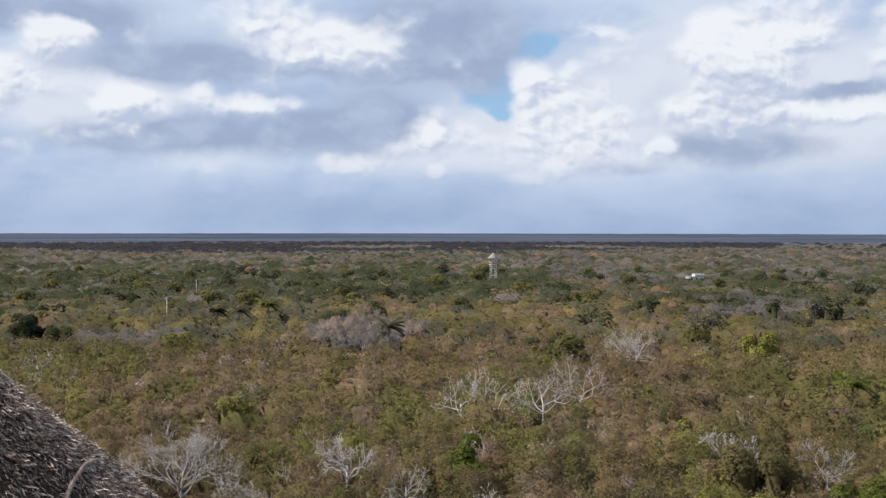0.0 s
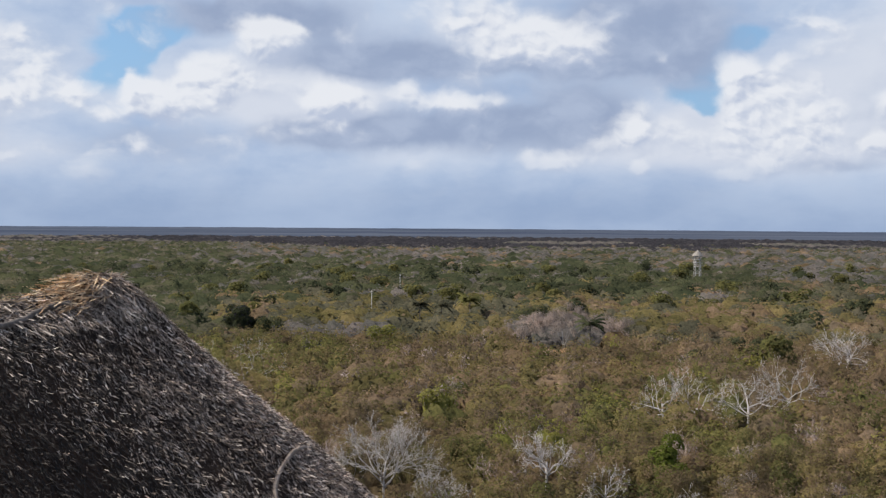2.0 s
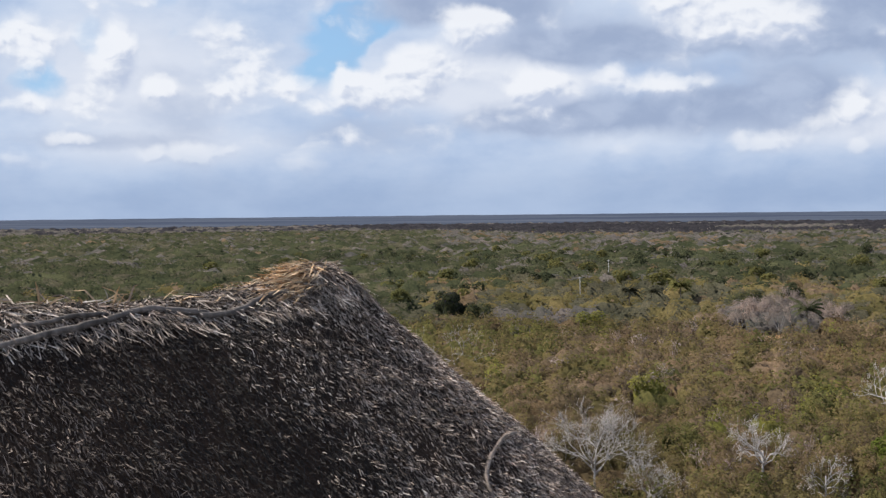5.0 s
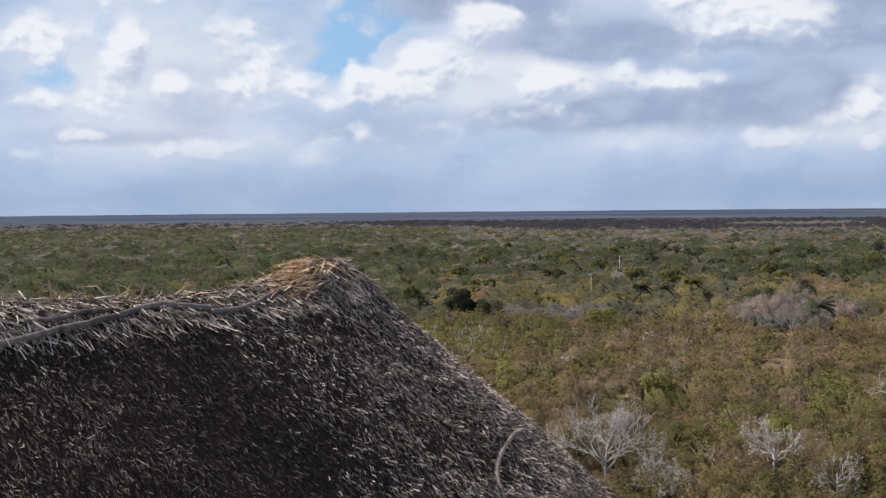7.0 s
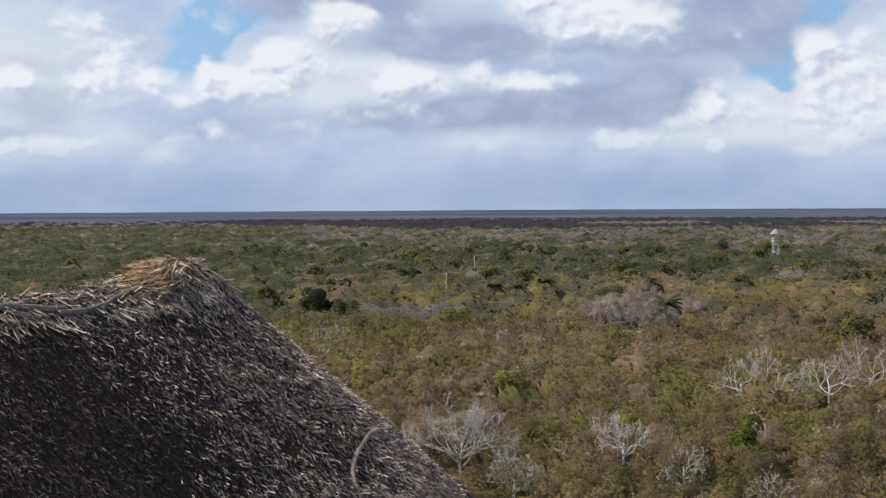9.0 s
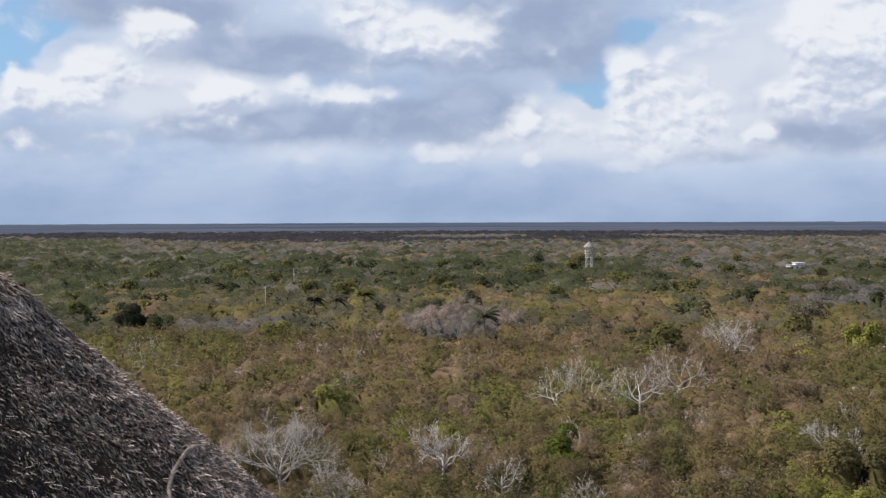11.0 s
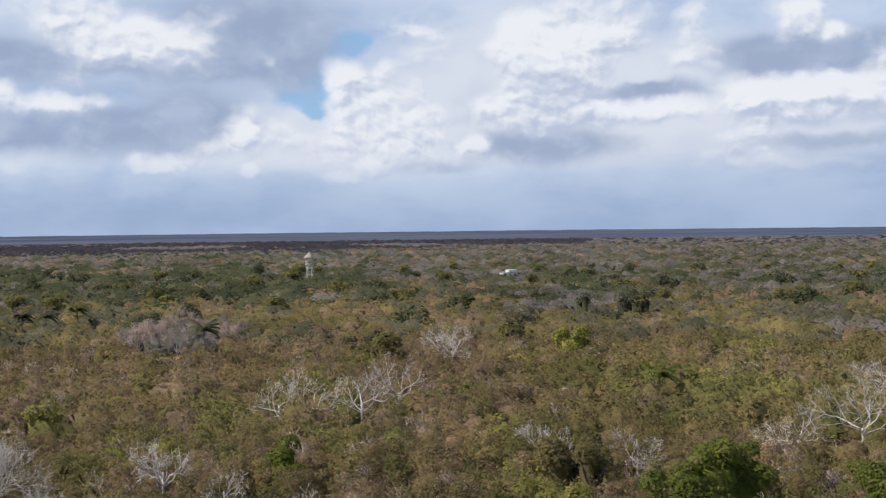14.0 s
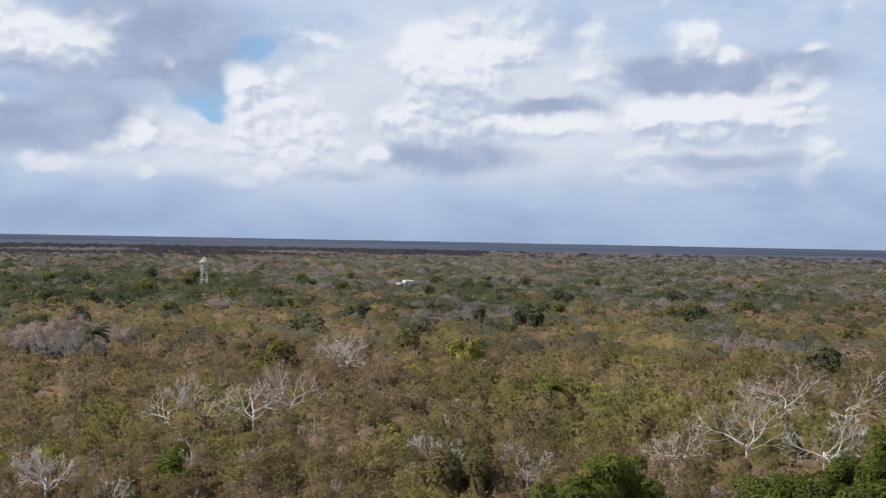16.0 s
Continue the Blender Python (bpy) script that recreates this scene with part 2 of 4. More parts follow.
def leaf_material(name, one, two, three, glow=0.25):
    """Foliage: the tint of the plant chooses between one and two, single leaves stray towards three."""
    one, two, three = ((r * 1.10, gr * 1.07, b * 1.18) for r, gr, b in (one, two, three))
    m, g = material(name)
    place = position(g)
    tint, stray = g.add("ShaderNodeAttribute"), g.add("ShaderNodeAttribute")
    tint.attribute_name, stray.attribute_name = "tint", "stray"
    col = g.mix(tint.outputs["Fac"], one, two)
    col = g.mix(g.math("MULTIPLY", stray.outputs["Fac"], 0.3), col, three)
    patch = g.noise(place, 0.02, 3, 0.5)
    col = g.mix(1.0, col, g.mix(g.step(patch, 0.3, 0.7), (0.80, 0.80, 0.80), (1.20, 1.18, 1.15)), "MULTIPLY")
    stand_of = g.noise(g.vec("MULTIPLY", place, (1, 1, 0)), 0.11, 2, 0.5)
    col = g.mix(1.0, col, g.mix(g.step(stand_of, 0.34, 0.66), (0.80, 0.83, 0.82), (1.24, 1.18, 1.14)), "MULTIPLY")
    sprays = g.noise(place, 1.7, 4, 0.65)
    col = g.mix(1.0, col, g.mix(g.step(sprays, 0.28, 0.72), (0.70, 0.72, 0.74), (1.30, 1.27, 1.22)), "MULTIPLY")
    bump = g.add("ShaderNodeBump")
    bump.inputs["Strength"].default_value, bump.inputs["Distance"].default_value = 0.55, 0.35
    g.put(bump.inputs["Height"], sprays)
    d = g.add("ShaderNodeBsdfDiffuse")
    g.put(d.inputs[0], col)
    g.put(d.inputs["Normal"], bump.outputs[0])
    t = g.add("ShaderNodeBsdfTranslucent")
    g.put(t.inputs[0], col)
    mixed = g.add("ShaderNodeMixShader")
    mixed.inputs[0].default_value = glow
    g.put(mixed.inputs[1], d.outputs[0])
    g.put(mixed.inputs[2], t.outputs[0])
    return finish(m, g, mixed.outputs[0])


OLIVE = leaf_material("olive_leaves", (0.126, 0.120, 0.046), (0.180, 0.158, 0.068), (0.21, 0.150, 0.090), 0.45)
BROWN = leaf_material("dry_twigs", (0.152, 0.115, 0.062), (0.212, 0.165, 0.110), (0.17, 0.140, 0.088), 0.45)
GREEN = leaf_material("green_leaves", (0.108, 0.114, 0.042), (0.150, 0.150, 0.056), (0.172, 0.156, 0.062), 0.45)
DARK = leaf_material("dark_leaves", (0.050, 0.062, 0.034), (0.086, 0.098, 0.052), (0.10, 0.105, 0.058), 0.45)
LIME = leaf_material("bright_leaves", (0.185, 0.195, 0.048), (0.250, 0.252, 0.064), (0.26, 0.245, 0.085), 0.45)
GREY = leaf_material("grey_twigs", (0.26, 0.22, 0.195), (0.38, 0.33, 0.30), (0.26, 0.215, 0.18), 0.2)
VIVID = leaf_material("fresh_green_leaves", (0.060, 0.088, 0.018), (0.092, 0.122, 0.025), (0.15, 0.165, 0.035), 0.4)
STRAW = leaf_material("dry_grass", (0.40, 0.275, 0.14), (0.46, 0.33, 0.18), (0.32, 0.21, 0.11), 0.3)
# cloud shadow over the far wood is put into this dark colour
SHADEWOOD = leaf_material("dark_shaded_leaves", (0.046, 0.047, 0.052), (0.062, 0.062, 0.067), (0.06, 0.059, 0.062), 0.45)
# greyer than the near leaves: haze of the distance put into both colours
FARWOOD = leaf_material("far_hazed_leaves", (0.122, 0.125, 0.104), (0.180, 0.166, 0.150), (0.152, 0.144, 0.128), 0.45)
MUTED = leaf_material("hazed_green_leaves", (0.088, 0.091, 0.056), (0.126, 0.123, 0.080), (0.122, 0.114, 0.084), 0.45)
THICKET = leaf_material("thicket_twigs", (0.27, 0.235, 0.20), (0.33, 0.29, 0.255), (0.27, 0.225, 0.19), 0.5)


def wood_material(name, one, two, scale, rough=0.85):
    m, g = material(name)
    p = position(g)
    grain = g.noise(g.vec("MULTIPLY", p, (1, 1, 0.25)), scale, 5, 0.6)
    big = g.noise(p, scale * 0.12, 3)
    col = g.mix(g.step(g.math("MULTIPLY_ADD", big, 0.6, g.math("MULTIPLY", grain, 0.6)), 0.35, 0.85), one, two)
    return finish(m, g, principled(g, col, rough, grain, 0.5, 0.01))


GREYWOOD = wood_material("grey_twig_wood", (0.33, 0.30, 0.285), (0.56, 0.52, 0.50), 3.0)
DEADWOOD = wood_material("bleached_wood", (0.40, 0.365, 0.35), (0.66, 0.615, 0.595), 3.0)
BARK = wood_material("bark", (0.14, 0.11, 0.085), (0.28, 0.24, 0.20), 5.0)
POLEWOOD = wood_material("weathered_pole", (0.035, 0.028, 0.025), (0.24, 0.205, 0.185), 24.0)
VINE = wood_material("pale_vine", (0.12, 0.09, 0.072), (0.38, 0.31, 0.265), 40.0)
TOWERWOOD = wood_material("pale_timber", (0.45, 0.42, 0.395), (0.68, 0.65, 0.62), 4.0)


def thatch_material(name, dark, mid, light, base=False, hip_light=False):
    m, g = material(name)
    geo = g.add("ShaderNodeNewGeometry")
    p = geo.outputs["Position"]
    stain = g.noise(p, 1.1, 5, 0.6)
    if base:
        fine = g.noise(p, 60.0, 4, 0.6)
        col = g.mix(fine, dark, mid)
        return finish(m, g, principled(g, col, 0.95, fine, 0.8, 0.02, 0.1))
    rnd = geo.outputs["Random Per Island"]
    col = g.mix(g.step(rnd, 0.0, 0.9), dark, mid)
    col = g.mix(g.step(g.math("MULTIPLY_ADD", stain, 0.8, rnd), 0.95, 1.75), col, light)
    clump = g.step(g.noise(p, 9.0, 3, 0.6), 0.32, 0.68, 0.45, 1.35)
    sep = g.add("ShaderNodeSeparateXYZ")
    g.put(sep.inputs[0], p)
    # hip bleached; its sunlight and the main face's shade are put into colour too
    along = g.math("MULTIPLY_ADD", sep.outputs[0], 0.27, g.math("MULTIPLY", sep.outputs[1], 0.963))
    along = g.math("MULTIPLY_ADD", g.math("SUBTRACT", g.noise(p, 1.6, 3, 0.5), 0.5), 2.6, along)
    wear_light = g.step(along, 5.6, 8.0, 0.27, 2.3) if hip_light else g.step(g.noise(p, 1.6, 3, 0.5), 0.3, 0.7, 0.85, 1.3)
    if hip_light:
        wear_light = g.math("ADD", wear_light, g.step(along, 3.2, 5.2, 0.6, 0.0))
    shade = g.math("MULTIPLY", clump, wear_light) if hip_light else g.math("MAXIMUM", g.math("MULTIPLY", clump, wear_light), 0.75)
    both = g.add("ShaderNodeCombineXYZ")
    for i in range(3):
        g.put(both.inputs[i], shade)
    col = g.mix(1.0, col, both.outputs[0], "MULTIPLY")
    fine = g.noise(g.vec("MULTIPLY", p, (1, 1, 3)), 140.0, 3, 0.6)
    col = g.mix(1.0, col, g.mix(fine, (0.7, 0.7, 0.7), (1.3, 1.3, 1.3)), "MULTIPLY")
    return finish(m, g, principled(g, col, 0.75, fine, 0.4, 0.004, 0.35))


THATCH_BASE = thatch_material("thatch_under", (0.017, 0.011, 0.008), (0.050, 0.033, 0.026), (0, 0, 0), True)
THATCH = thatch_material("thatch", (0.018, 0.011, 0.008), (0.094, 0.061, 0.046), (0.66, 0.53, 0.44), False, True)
# bleached, and paler still for the sunlight on ridge and hip
RIDGE_THATCH = thatch_material("bleached_sunlit_thatch", (0.13, 0.092, 0.072), (0.46, 0.365, 0.30), (0.88, 0.78, 0.69))
FRESH = thatch_material("fresh_thatch", (0.42, 0.25, 0.13), (0.72, 0.52, 0.32), (0.92, 0.80, 0.62))


def ground_material():
    m, g = material("scrub_soil")
    p = position(g)
    a = g.noise(p, 0.9, 5, 0.6)
    b = g.noise(p, 0.03, 5, 0.55)
    c = g.noise(g.vec("MULTIPLY", p, (0.0016, 0.004, 0)), 1.0, 6, 0.6)
    near = g.mix(a, (0.085, 0.070, 0.048), (0.17, 0.13, 0.09))
    near = g.mix(g.step(b, 0.4, 0.65), near, (0.085, 0.09, 0.045))
    # far soil greys with distance: haze put into the colour
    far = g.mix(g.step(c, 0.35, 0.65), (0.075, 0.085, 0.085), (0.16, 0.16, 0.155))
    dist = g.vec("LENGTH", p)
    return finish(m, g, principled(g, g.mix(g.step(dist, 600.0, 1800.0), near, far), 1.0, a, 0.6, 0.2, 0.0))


SOIL = ground_material()


def canopy_material():
    """Closed woodland canopy, kilometres off, with the air's haze put into its colour."""
    m, g = material("far_canopy")
    p = position(g)
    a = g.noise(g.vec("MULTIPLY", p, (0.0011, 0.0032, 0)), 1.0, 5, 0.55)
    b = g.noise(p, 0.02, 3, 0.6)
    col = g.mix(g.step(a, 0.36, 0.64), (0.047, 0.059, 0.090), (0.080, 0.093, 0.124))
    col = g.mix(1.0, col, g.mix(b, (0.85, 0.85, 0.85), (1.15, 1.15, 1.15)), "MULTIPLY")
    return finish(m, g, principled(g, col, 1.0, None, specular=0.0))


CANOPY = canopy_material()


def stone_material(name, one, two):
    m, g = material(name)
    p = position(g)
    a, b = g.noise(p, 2.5, 6, 0.6), g.noise(p, 14.0, 4, 0.6)
    return finish(m, g, principled(g, g.mix(g.math("MULTIPLY_ADD", b, 0.4, g.math("MULTIPLY", a, 0.6)), one, two), 0.95, b, 0.5, 0.02, 0.1))


STONE = stone_material("limestone", (0.26, 0.24, 0.20), (0.45, 0.42, 0.37))
WHITEWALL = stone_material("white_render", (0.62, 0.61, 0.58), (0.82, 0.81, 0.78))
GREYROOF = stone_material("grey_roofing", (0.30, 0.29, 0.28), (0.45, 0.44, 0.42))
DARKGLASS = stone_material("dark_opening", (0.02, 0.02, 0.025), (0.05, 0.05, 0.055))


# ---- building helpers ----
def link_mesh(name, me, mats, parent=None, label=""):
    for mt in (mats if isinstance(mats, (list, tuple)) else [mats]):
        me.materials.append(mt)
    ob = new(name, me)
    if parent:
        ob.parent = parent
    if label:
        ob["label"] = label
    return ob


def part(name, bm, mats, parent=None, label="", smooth=False):
    me = bpy.data.meshes.new(name)
    bm.to_mesh(me)
    bm.free()
    if smooth:
        me.shade_smooth()
    return link_mesh(name, me, mats, parent, label)


def quads_mesh(name, co, tint=None, mat_index=None, normals=None, stray=None):
    """A mesh of separate quads: co is (n, 4, 3), normals (n, 3) or (n, 4, 3)."""
    n = len(co)
    if normals is not None:
        normals = np.asarray(normals, np.float32)
        normals = normals if normals.ndim == 3 else np.repeat(normals[:, None], 4, axis=1)
        co = np.asarray(co, np.float32)
        turn = (np.cross(co[:, 2] - co[:, 0], co[:, 3] - co[:, 1]) * normals.mean(1)).sum(1) < 0
        co = np.where(turn[:, None, None], co[:, [0, 3, 2, 1]], co)
        normals = np.where(turn[:, None, None], normals[:, [0, 3, 2, 1]], normals)
    me = bpy.data.meshes.new(name)
    me.vertices.add(4 * n)
    me.vertices.foreach_set("co", np.ascontiguousarray(co, np.float32).ravel())
    me.loops.add(4 * n)
    me.loops.foreach_set("vertex_index", np.arange(4 * n, dtype=np.int32))
    me.polygons.add(n)
    me.polygons.foreach_set("loop_start", np.arange(0, 4 * n, 4, dtype=np.int32))
    if mat_index is not None:
        me.polygons.foreach_set("material_index", np.ascontiguousarray(mat_index, np.int32))
    for key, values in (("tint", tint), ("stray", stray)):
        if values is not None:
            at = me.attributes.new(key, "FLOAT", "FACE")
            at.data.foreach_set("value", np.ascontiguousarray(values, np.float32))
    me.update(calc_edges=True)
    if normals is not None:
        me.normals_split_custom_set(normals.reshape(-1, 3))
    return me


def box(bm, x0, x1, y0, y1, z0, z1, bevel=0.0):
    r = bmesh.ops.create_cube(bm, size=1)
    bmesh.ops.transform(bm, matrix=Matrix.LocRotScale(((x0 + x1) / 2, (y0 + y1) / 2, (z0 + z1) / 2), None, (x1 - x0, y1 - y0, z1 - z0)), verts=r["verts"])
    if bevel:
        edges = {e for v in r["verts"] for e in v.link_edges}
        bmesh.ops.bevel(bm, geom=list(edges), offset=bevel, segments=2, affect="EDGES")


def tube(bm, pts, radii, sides=6):
    """A tapered tube along pts."""
    pts = [Vector(p) for p in pts]
    rings = []
    for i, p in enumerate(pts):
        d = (pts[min(i + 1, len(pts) - 1)] - pts[max(i - 1, 0)]).normalized()
        a = d.orthogonal().normalized() if not rings else (last - d * last.dot(d)).normalized()
        last = a
        b = d.cross(a)
        rings.append([bm.verts.new(p + radii[i] * (math.cos(6.2832 * k / sides) * a + math.sin(6.2832 * k / sides) * b)) for k in range(sides)])
    for r, s in zip(rings, rings[1:]):
        for k in range(sides):
            bm.faces.new((r[k], r[(k + 1) % sides], s[(k + 1) % sides], s[k]))
    for r in (rings[0][::-1], rings[-1]):
        bm.faces.new(r)


def plan(azimuth, distance):
    return (-distance * math.sin(radians(azimuth)), distance * math.cos(radians(azimuth)))


# ---- ground ----
def build_ground():
    bm = bmesh.new()
    r = [0, 30, 80, 150, 300, 600, 1200, 2400, 4000]
    rings = []
    for d in r[1:]:
        rings.append([bm.verts.new((d * math.sin(2 * math.pi * k / 128), d * math.cos(2 * math.pi * k / 128), 0)) for k in range(128)])
    centre = bm.verts.new((0, 0, 0))
    for k in range(128):
        bm.faces.new((centre, rings[0][(k + 1) % 128], rings[0][k]))
    for a, b in zip(rings, rings[1:]):
        for k in range(128):
            bm.faces.new((a[k], a[(k + 1) % 128], b[(k + 1) % 128], b[k]))
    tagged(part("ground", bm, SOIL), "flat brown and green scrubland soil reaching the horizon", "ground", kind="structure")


build_ground()


def build_terraces():
    """The stone platform from which the film is taken; all of it stays below the view."""
    for name, spans, label in (
            ("terrace_upper", (-1.6, 9.0, -8.0, 1.5, 20.0, 24.4), "upper limestone terrace of the ruined pyramid"),
            ("terrace_lower", (-11.0, 9.4, -9.0, 12.5, 13.0, 20.0), "lower limestone terrace carrying the thatched shelter"),
            ("terrace_base", (-22.0, 18.0, -18.0, 22.0, -0.3, 13.0), "broad limestone base of the ruined pyramid")):
        bm = bmesh.new()
        box(bm, *spans, bevel=0.12)
        tagged(part(name, bm, STONE), label, "terrace", kind="structure")


build_terraces()


# ---- thatched shelter ----
RIDGE_A, RIDGE_B = Vector((-5.0, 4.06)), Vector((-3.785, 8.385))
RIDGE_Z, SLOPE, EAVE = EYE_Z - 0.528, 0.90, 3.0


def roof_place(x, y):
    """Height of the thatch at (x, y), and how far that is from the ridge in plan."""
    d = RIDGE_B - RIDGE_A
    rel = Vector((x, y)) - RIDGE_A
    s = rel.dot(d) / d.length_squared
    c = min(1.0, max(0.0, s))
    off = (rel - c * d).length
    z = RIDGE_Z - SLOPE * (math.hypot(off, 0.2) - 0.2)
    z += 0.13 * math.exp(-((x + 3.76) ** 2 + (y - 8.3) ** 2) / 0.11)
    z -= 0.05 * math.exp(-((s - 0.62) / 0.13) ** 2) * math.exp(-(off / 0.3) ** 2)
    z += 0.035 * noise.noise((x * 1.3, y * 1.3, 3.0)) + 0.022 * noise.noise((x * 4.5, y * 4.5, 7.0)) + 0.012 * noise.noise((x * 13, y * 13, 9.0))
    return z, off


def roof_outline(off, steps=22, side=18):
    """Points round the ridge at a distance in plan."""
    d = (RIDGE_B - RIDGE_A)
    u = d.normalized()
    n = Vector((u.y, -u.x))
    pts = [RIDGE_A + d * (k / side) + n * off for k in range(side)]
    pts += [RIDGE_B + off * (math.cos(math.pi * k / steps) * n + math.sin(math.pi * k / steps) * u) for k in range(steps)]
    pts += [RIDGE_B - d * (k / side) - n * off for k in range(side)]
    pts += [RIDGE_A - off * (math.cos(math.pi * k / steps) * n + math.sin(math.pi * k / steps) * u) for k in range(steps)]
    return pts


def build_shelter():
    hut = tagged(new("thatched_shelter"), "open shelter with a weathered grey palm-thatch hip roof", "shelter")
    bm = bmesh.new()
    offs = [0.0, 0.05, 0.12, 0.22, 0.36, 0.55, 0.8, 1.1, 1.4, 1.8, 2.2, 2.6, EAVE]
    rings = [[bm.verts.new((p.x, p.y, roof_place(p.x, p.y)[0])) for p in roof_outline(o)] for o in offs]
    under = [[bm.verts.new((p.x, p.y, roof_place(p.x, p.y)[0] - 0.28)) for p in roof_outline(o)] for o in (EAVE - 0.08, 0.05)]
    chain = rings + under
    for a, b in zip(chain, chain[1:]):
        n = len(a)
        for k in range(n):
            bm.faces.new((a[k], b[k], b[(k + 1) % n], a[(k + 1) % n]))
    bmesh.ops.remove_doubles(bm, verts=bm.verts[:], dist=0.002)
    part("roof_bed", bm, THATCH_BASE, hut, "dark matted thatch bed", True)

    rng = np.random.default_rng(4)

    def strips(count, lo, hi, length, width, lift, turn, fresh=None, back=None, where=None):
        co = []
        while len(co) < count:
            x, y = (rng.uniform(-8.2, -0.6), rng.uniform(0.9, 11.6)) if width > 0.012 else (rng.uniform(-6.6, 0.2), rng.uniform(2.5, 12.0))
            if fresh:
                x, y = rng.normal(fresh[0], fresh[2]), rng.normal(fresh[1], fresh[3])
            z, off = roof_place(x, y)
            if not lo <= off <= hi:
                continue
            if where and not (where(x, y) and rng.uniform(0, 1) < 0.25 + 1.5 * max(0.0, 0.3 + noise.noise((x * 2.2, y * 2.2, 1.0)))):
                continue
            hidden = off > 0.16 and (x < RIDGE_A.x + (y - RIDGE_A.y) * 0.281 - 0.1 or y < 4.1) and y < 8.6
            if back is not None and hidden != back:
                continue
            e = 0.03
            gx, gy = (roof_place(x + e, y)[0] - z) / e, (roof_place(x, y + e)[0] - z) / e
            nrm = Vector((-gx, -gy, 1)).normalized()
            down = Vector((gx, gy, 0))
            down = Vector((-gx, -gy, 0)) if down.length > 1e-4 else Vector((1, 0, 0))
            down = (down - nrm * down.dot(nrm)).normalized()
            if off < 0.14:
                down = (down + Vector((rng.normal(0, 0.3), rng.normal(0.1, 0.5), 0))).normalized()
            a = rng.normal(0, turn)
            way = (down * math.cos(a) + nrm.cross(down) * math.sin(a)).normalized()
            if fresh:
                way = (Vector((-0.12, -0.95, -0.10)) + 0.12 * way + Vector(rng.normal(0, 0.16, 3))).normalized()
            side = nrm.cross(way)
            up = nrm * math.cos(0.5 * rng.normal()) + side * math.sin(0.5 * rng.normal())
            side = (up.cross(way)).normalized()
            ln, w = length * rng.uniform(0.5, 1.4), width * rng.uniform(0.5, 1.5)
            base = Vector((x, y, z)) + nrm * rng.uniform(-0.005, 0.02)
            t = abs(rng.normal(0, lift))
            mid = base + way * (ln * 0.55) + nrm * (t * 0.7)
            tip = base + way * ln + nrm * (t - rng.uniform(0.0, 0.03) + 0.008)
            if length < 0.15:
                co.append([base - side * w * 0.5, base + side * w * 0.5, tip + side * w * 0.4, tip - side * w * 0.4])
                continue
            co.append([base - side * w * 0.5, base + side * w * 0.5, mid + side * w * 0.45, mid - side * w * 0.45])
            co.append([mid - side * w * 0.45, mid + side * w * 0.45, tip + side * w * 0.12, tip - side * w * 0.12])
        return np.array([[tuple(v) for v in q] for q in co])

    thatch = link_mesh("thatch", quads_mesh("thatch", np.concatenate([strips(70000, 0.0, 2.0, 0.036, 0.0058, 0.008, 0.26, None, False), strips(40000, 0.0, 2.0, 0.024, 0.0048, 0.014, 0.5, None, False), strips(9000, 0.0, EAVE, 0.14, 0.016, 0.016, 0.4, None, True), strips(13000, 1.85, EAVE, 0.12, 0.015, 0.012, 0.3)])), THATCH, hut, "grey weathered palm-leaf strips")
    thatch["kind"] = "stuff"
    ends = link_mesh("ridge_thatch", quads_mesh("ridge_thatch", strips(10500, 0.0, 0.34, 0.14, 0.0062, 0.016, 0.5)), RIDGE_THATCH, hut, "loose pale strips folded over the ridge")
    ends["kind"] = "stuff"
    tuft = link_mesh("fresh_tuft", quads_mesh("fresh_tuft", strips(900, 0.0, 0.26, 0.24, 0.009, 0.014, 0.4, (-3.82, 8.02, 0.09, 0.20))), FRESH, hut, "newer straw-coloured tuft at the peak")
    tuft["kind"] = "stuff"
    def on_hip(x, y):
        rel = Vector((x, y)) - RIDGE_B
        along = rel.dot((RIDGE_B - RIDGE_A).normalized()) + 0.25 * rel.length
        return rel.x > -0.1 and along > -1.3 + 1.6 * rng.uniform(0, 1)

    # paler strips paint the hip's sunlight on top of its bleaching
    hip = strips(44000, 0.05, 2.0, 0.034, 0.0058, 0.012, 0.3, None, False, on_hip)
    hip = link_mesh("hip_thatch", quads_mesh("hip_thatch", hip), RIDGE_THATCH, hut, "bleached strips along the hip, sunlight put into their colour")
    hip["kind"] = "stuff"
    # loose straws that stand clear of the roof
    for k in range(120):
        q = strips(1, 0.0, 0.12 if k < 45 else 1.7, 0.24, 0.009, 0.05, 0.7)
        link_mesh("palm_strip", quads_mesh("palm_strip", q[:2]), FRESH if k < 40 else THATCH, hut)
    # frayed wisps along the ridge line and at the peak
    for cx, cy, count, reach in ((-4.32, 6.46, 14, 0.24), (-4.42, 6.10, 9, 0.20), (-4.05, 7.35, 6, 0.16), (-3.80, 8.25, 9, 0.10), (-4.62, 5.45, 10, 0.2)):
        for k in range(count):
            x, y = rng.normal(cx, 0.05), rng.normal(cy, 0.14)
            foot = Vector((x, y, roof_place(x, y)[0]))
            way = Vector((rng.normal(0.1, 0.35), rng.normal(0.15, 0.75), rng.uniform(0.12, 0.75))).normalized()
            side = way.cross(Vector((0.5, -0.8, 0.2))).normalized() * rng.uniform(0.003, 0.007)
            ln = reach * rng.uniform(0.5, 1.2)
            mid, tip = foot + way * ln * 0.6, foot + way * ln - Vector((0, 0, ln * rng.uniform(0.05, 0.3)))
            co = [[foot - side, foot + side, mid + side, mid - side], [mid - side, mid + side, tip + side * 0.3, tip - side * 0.3]]
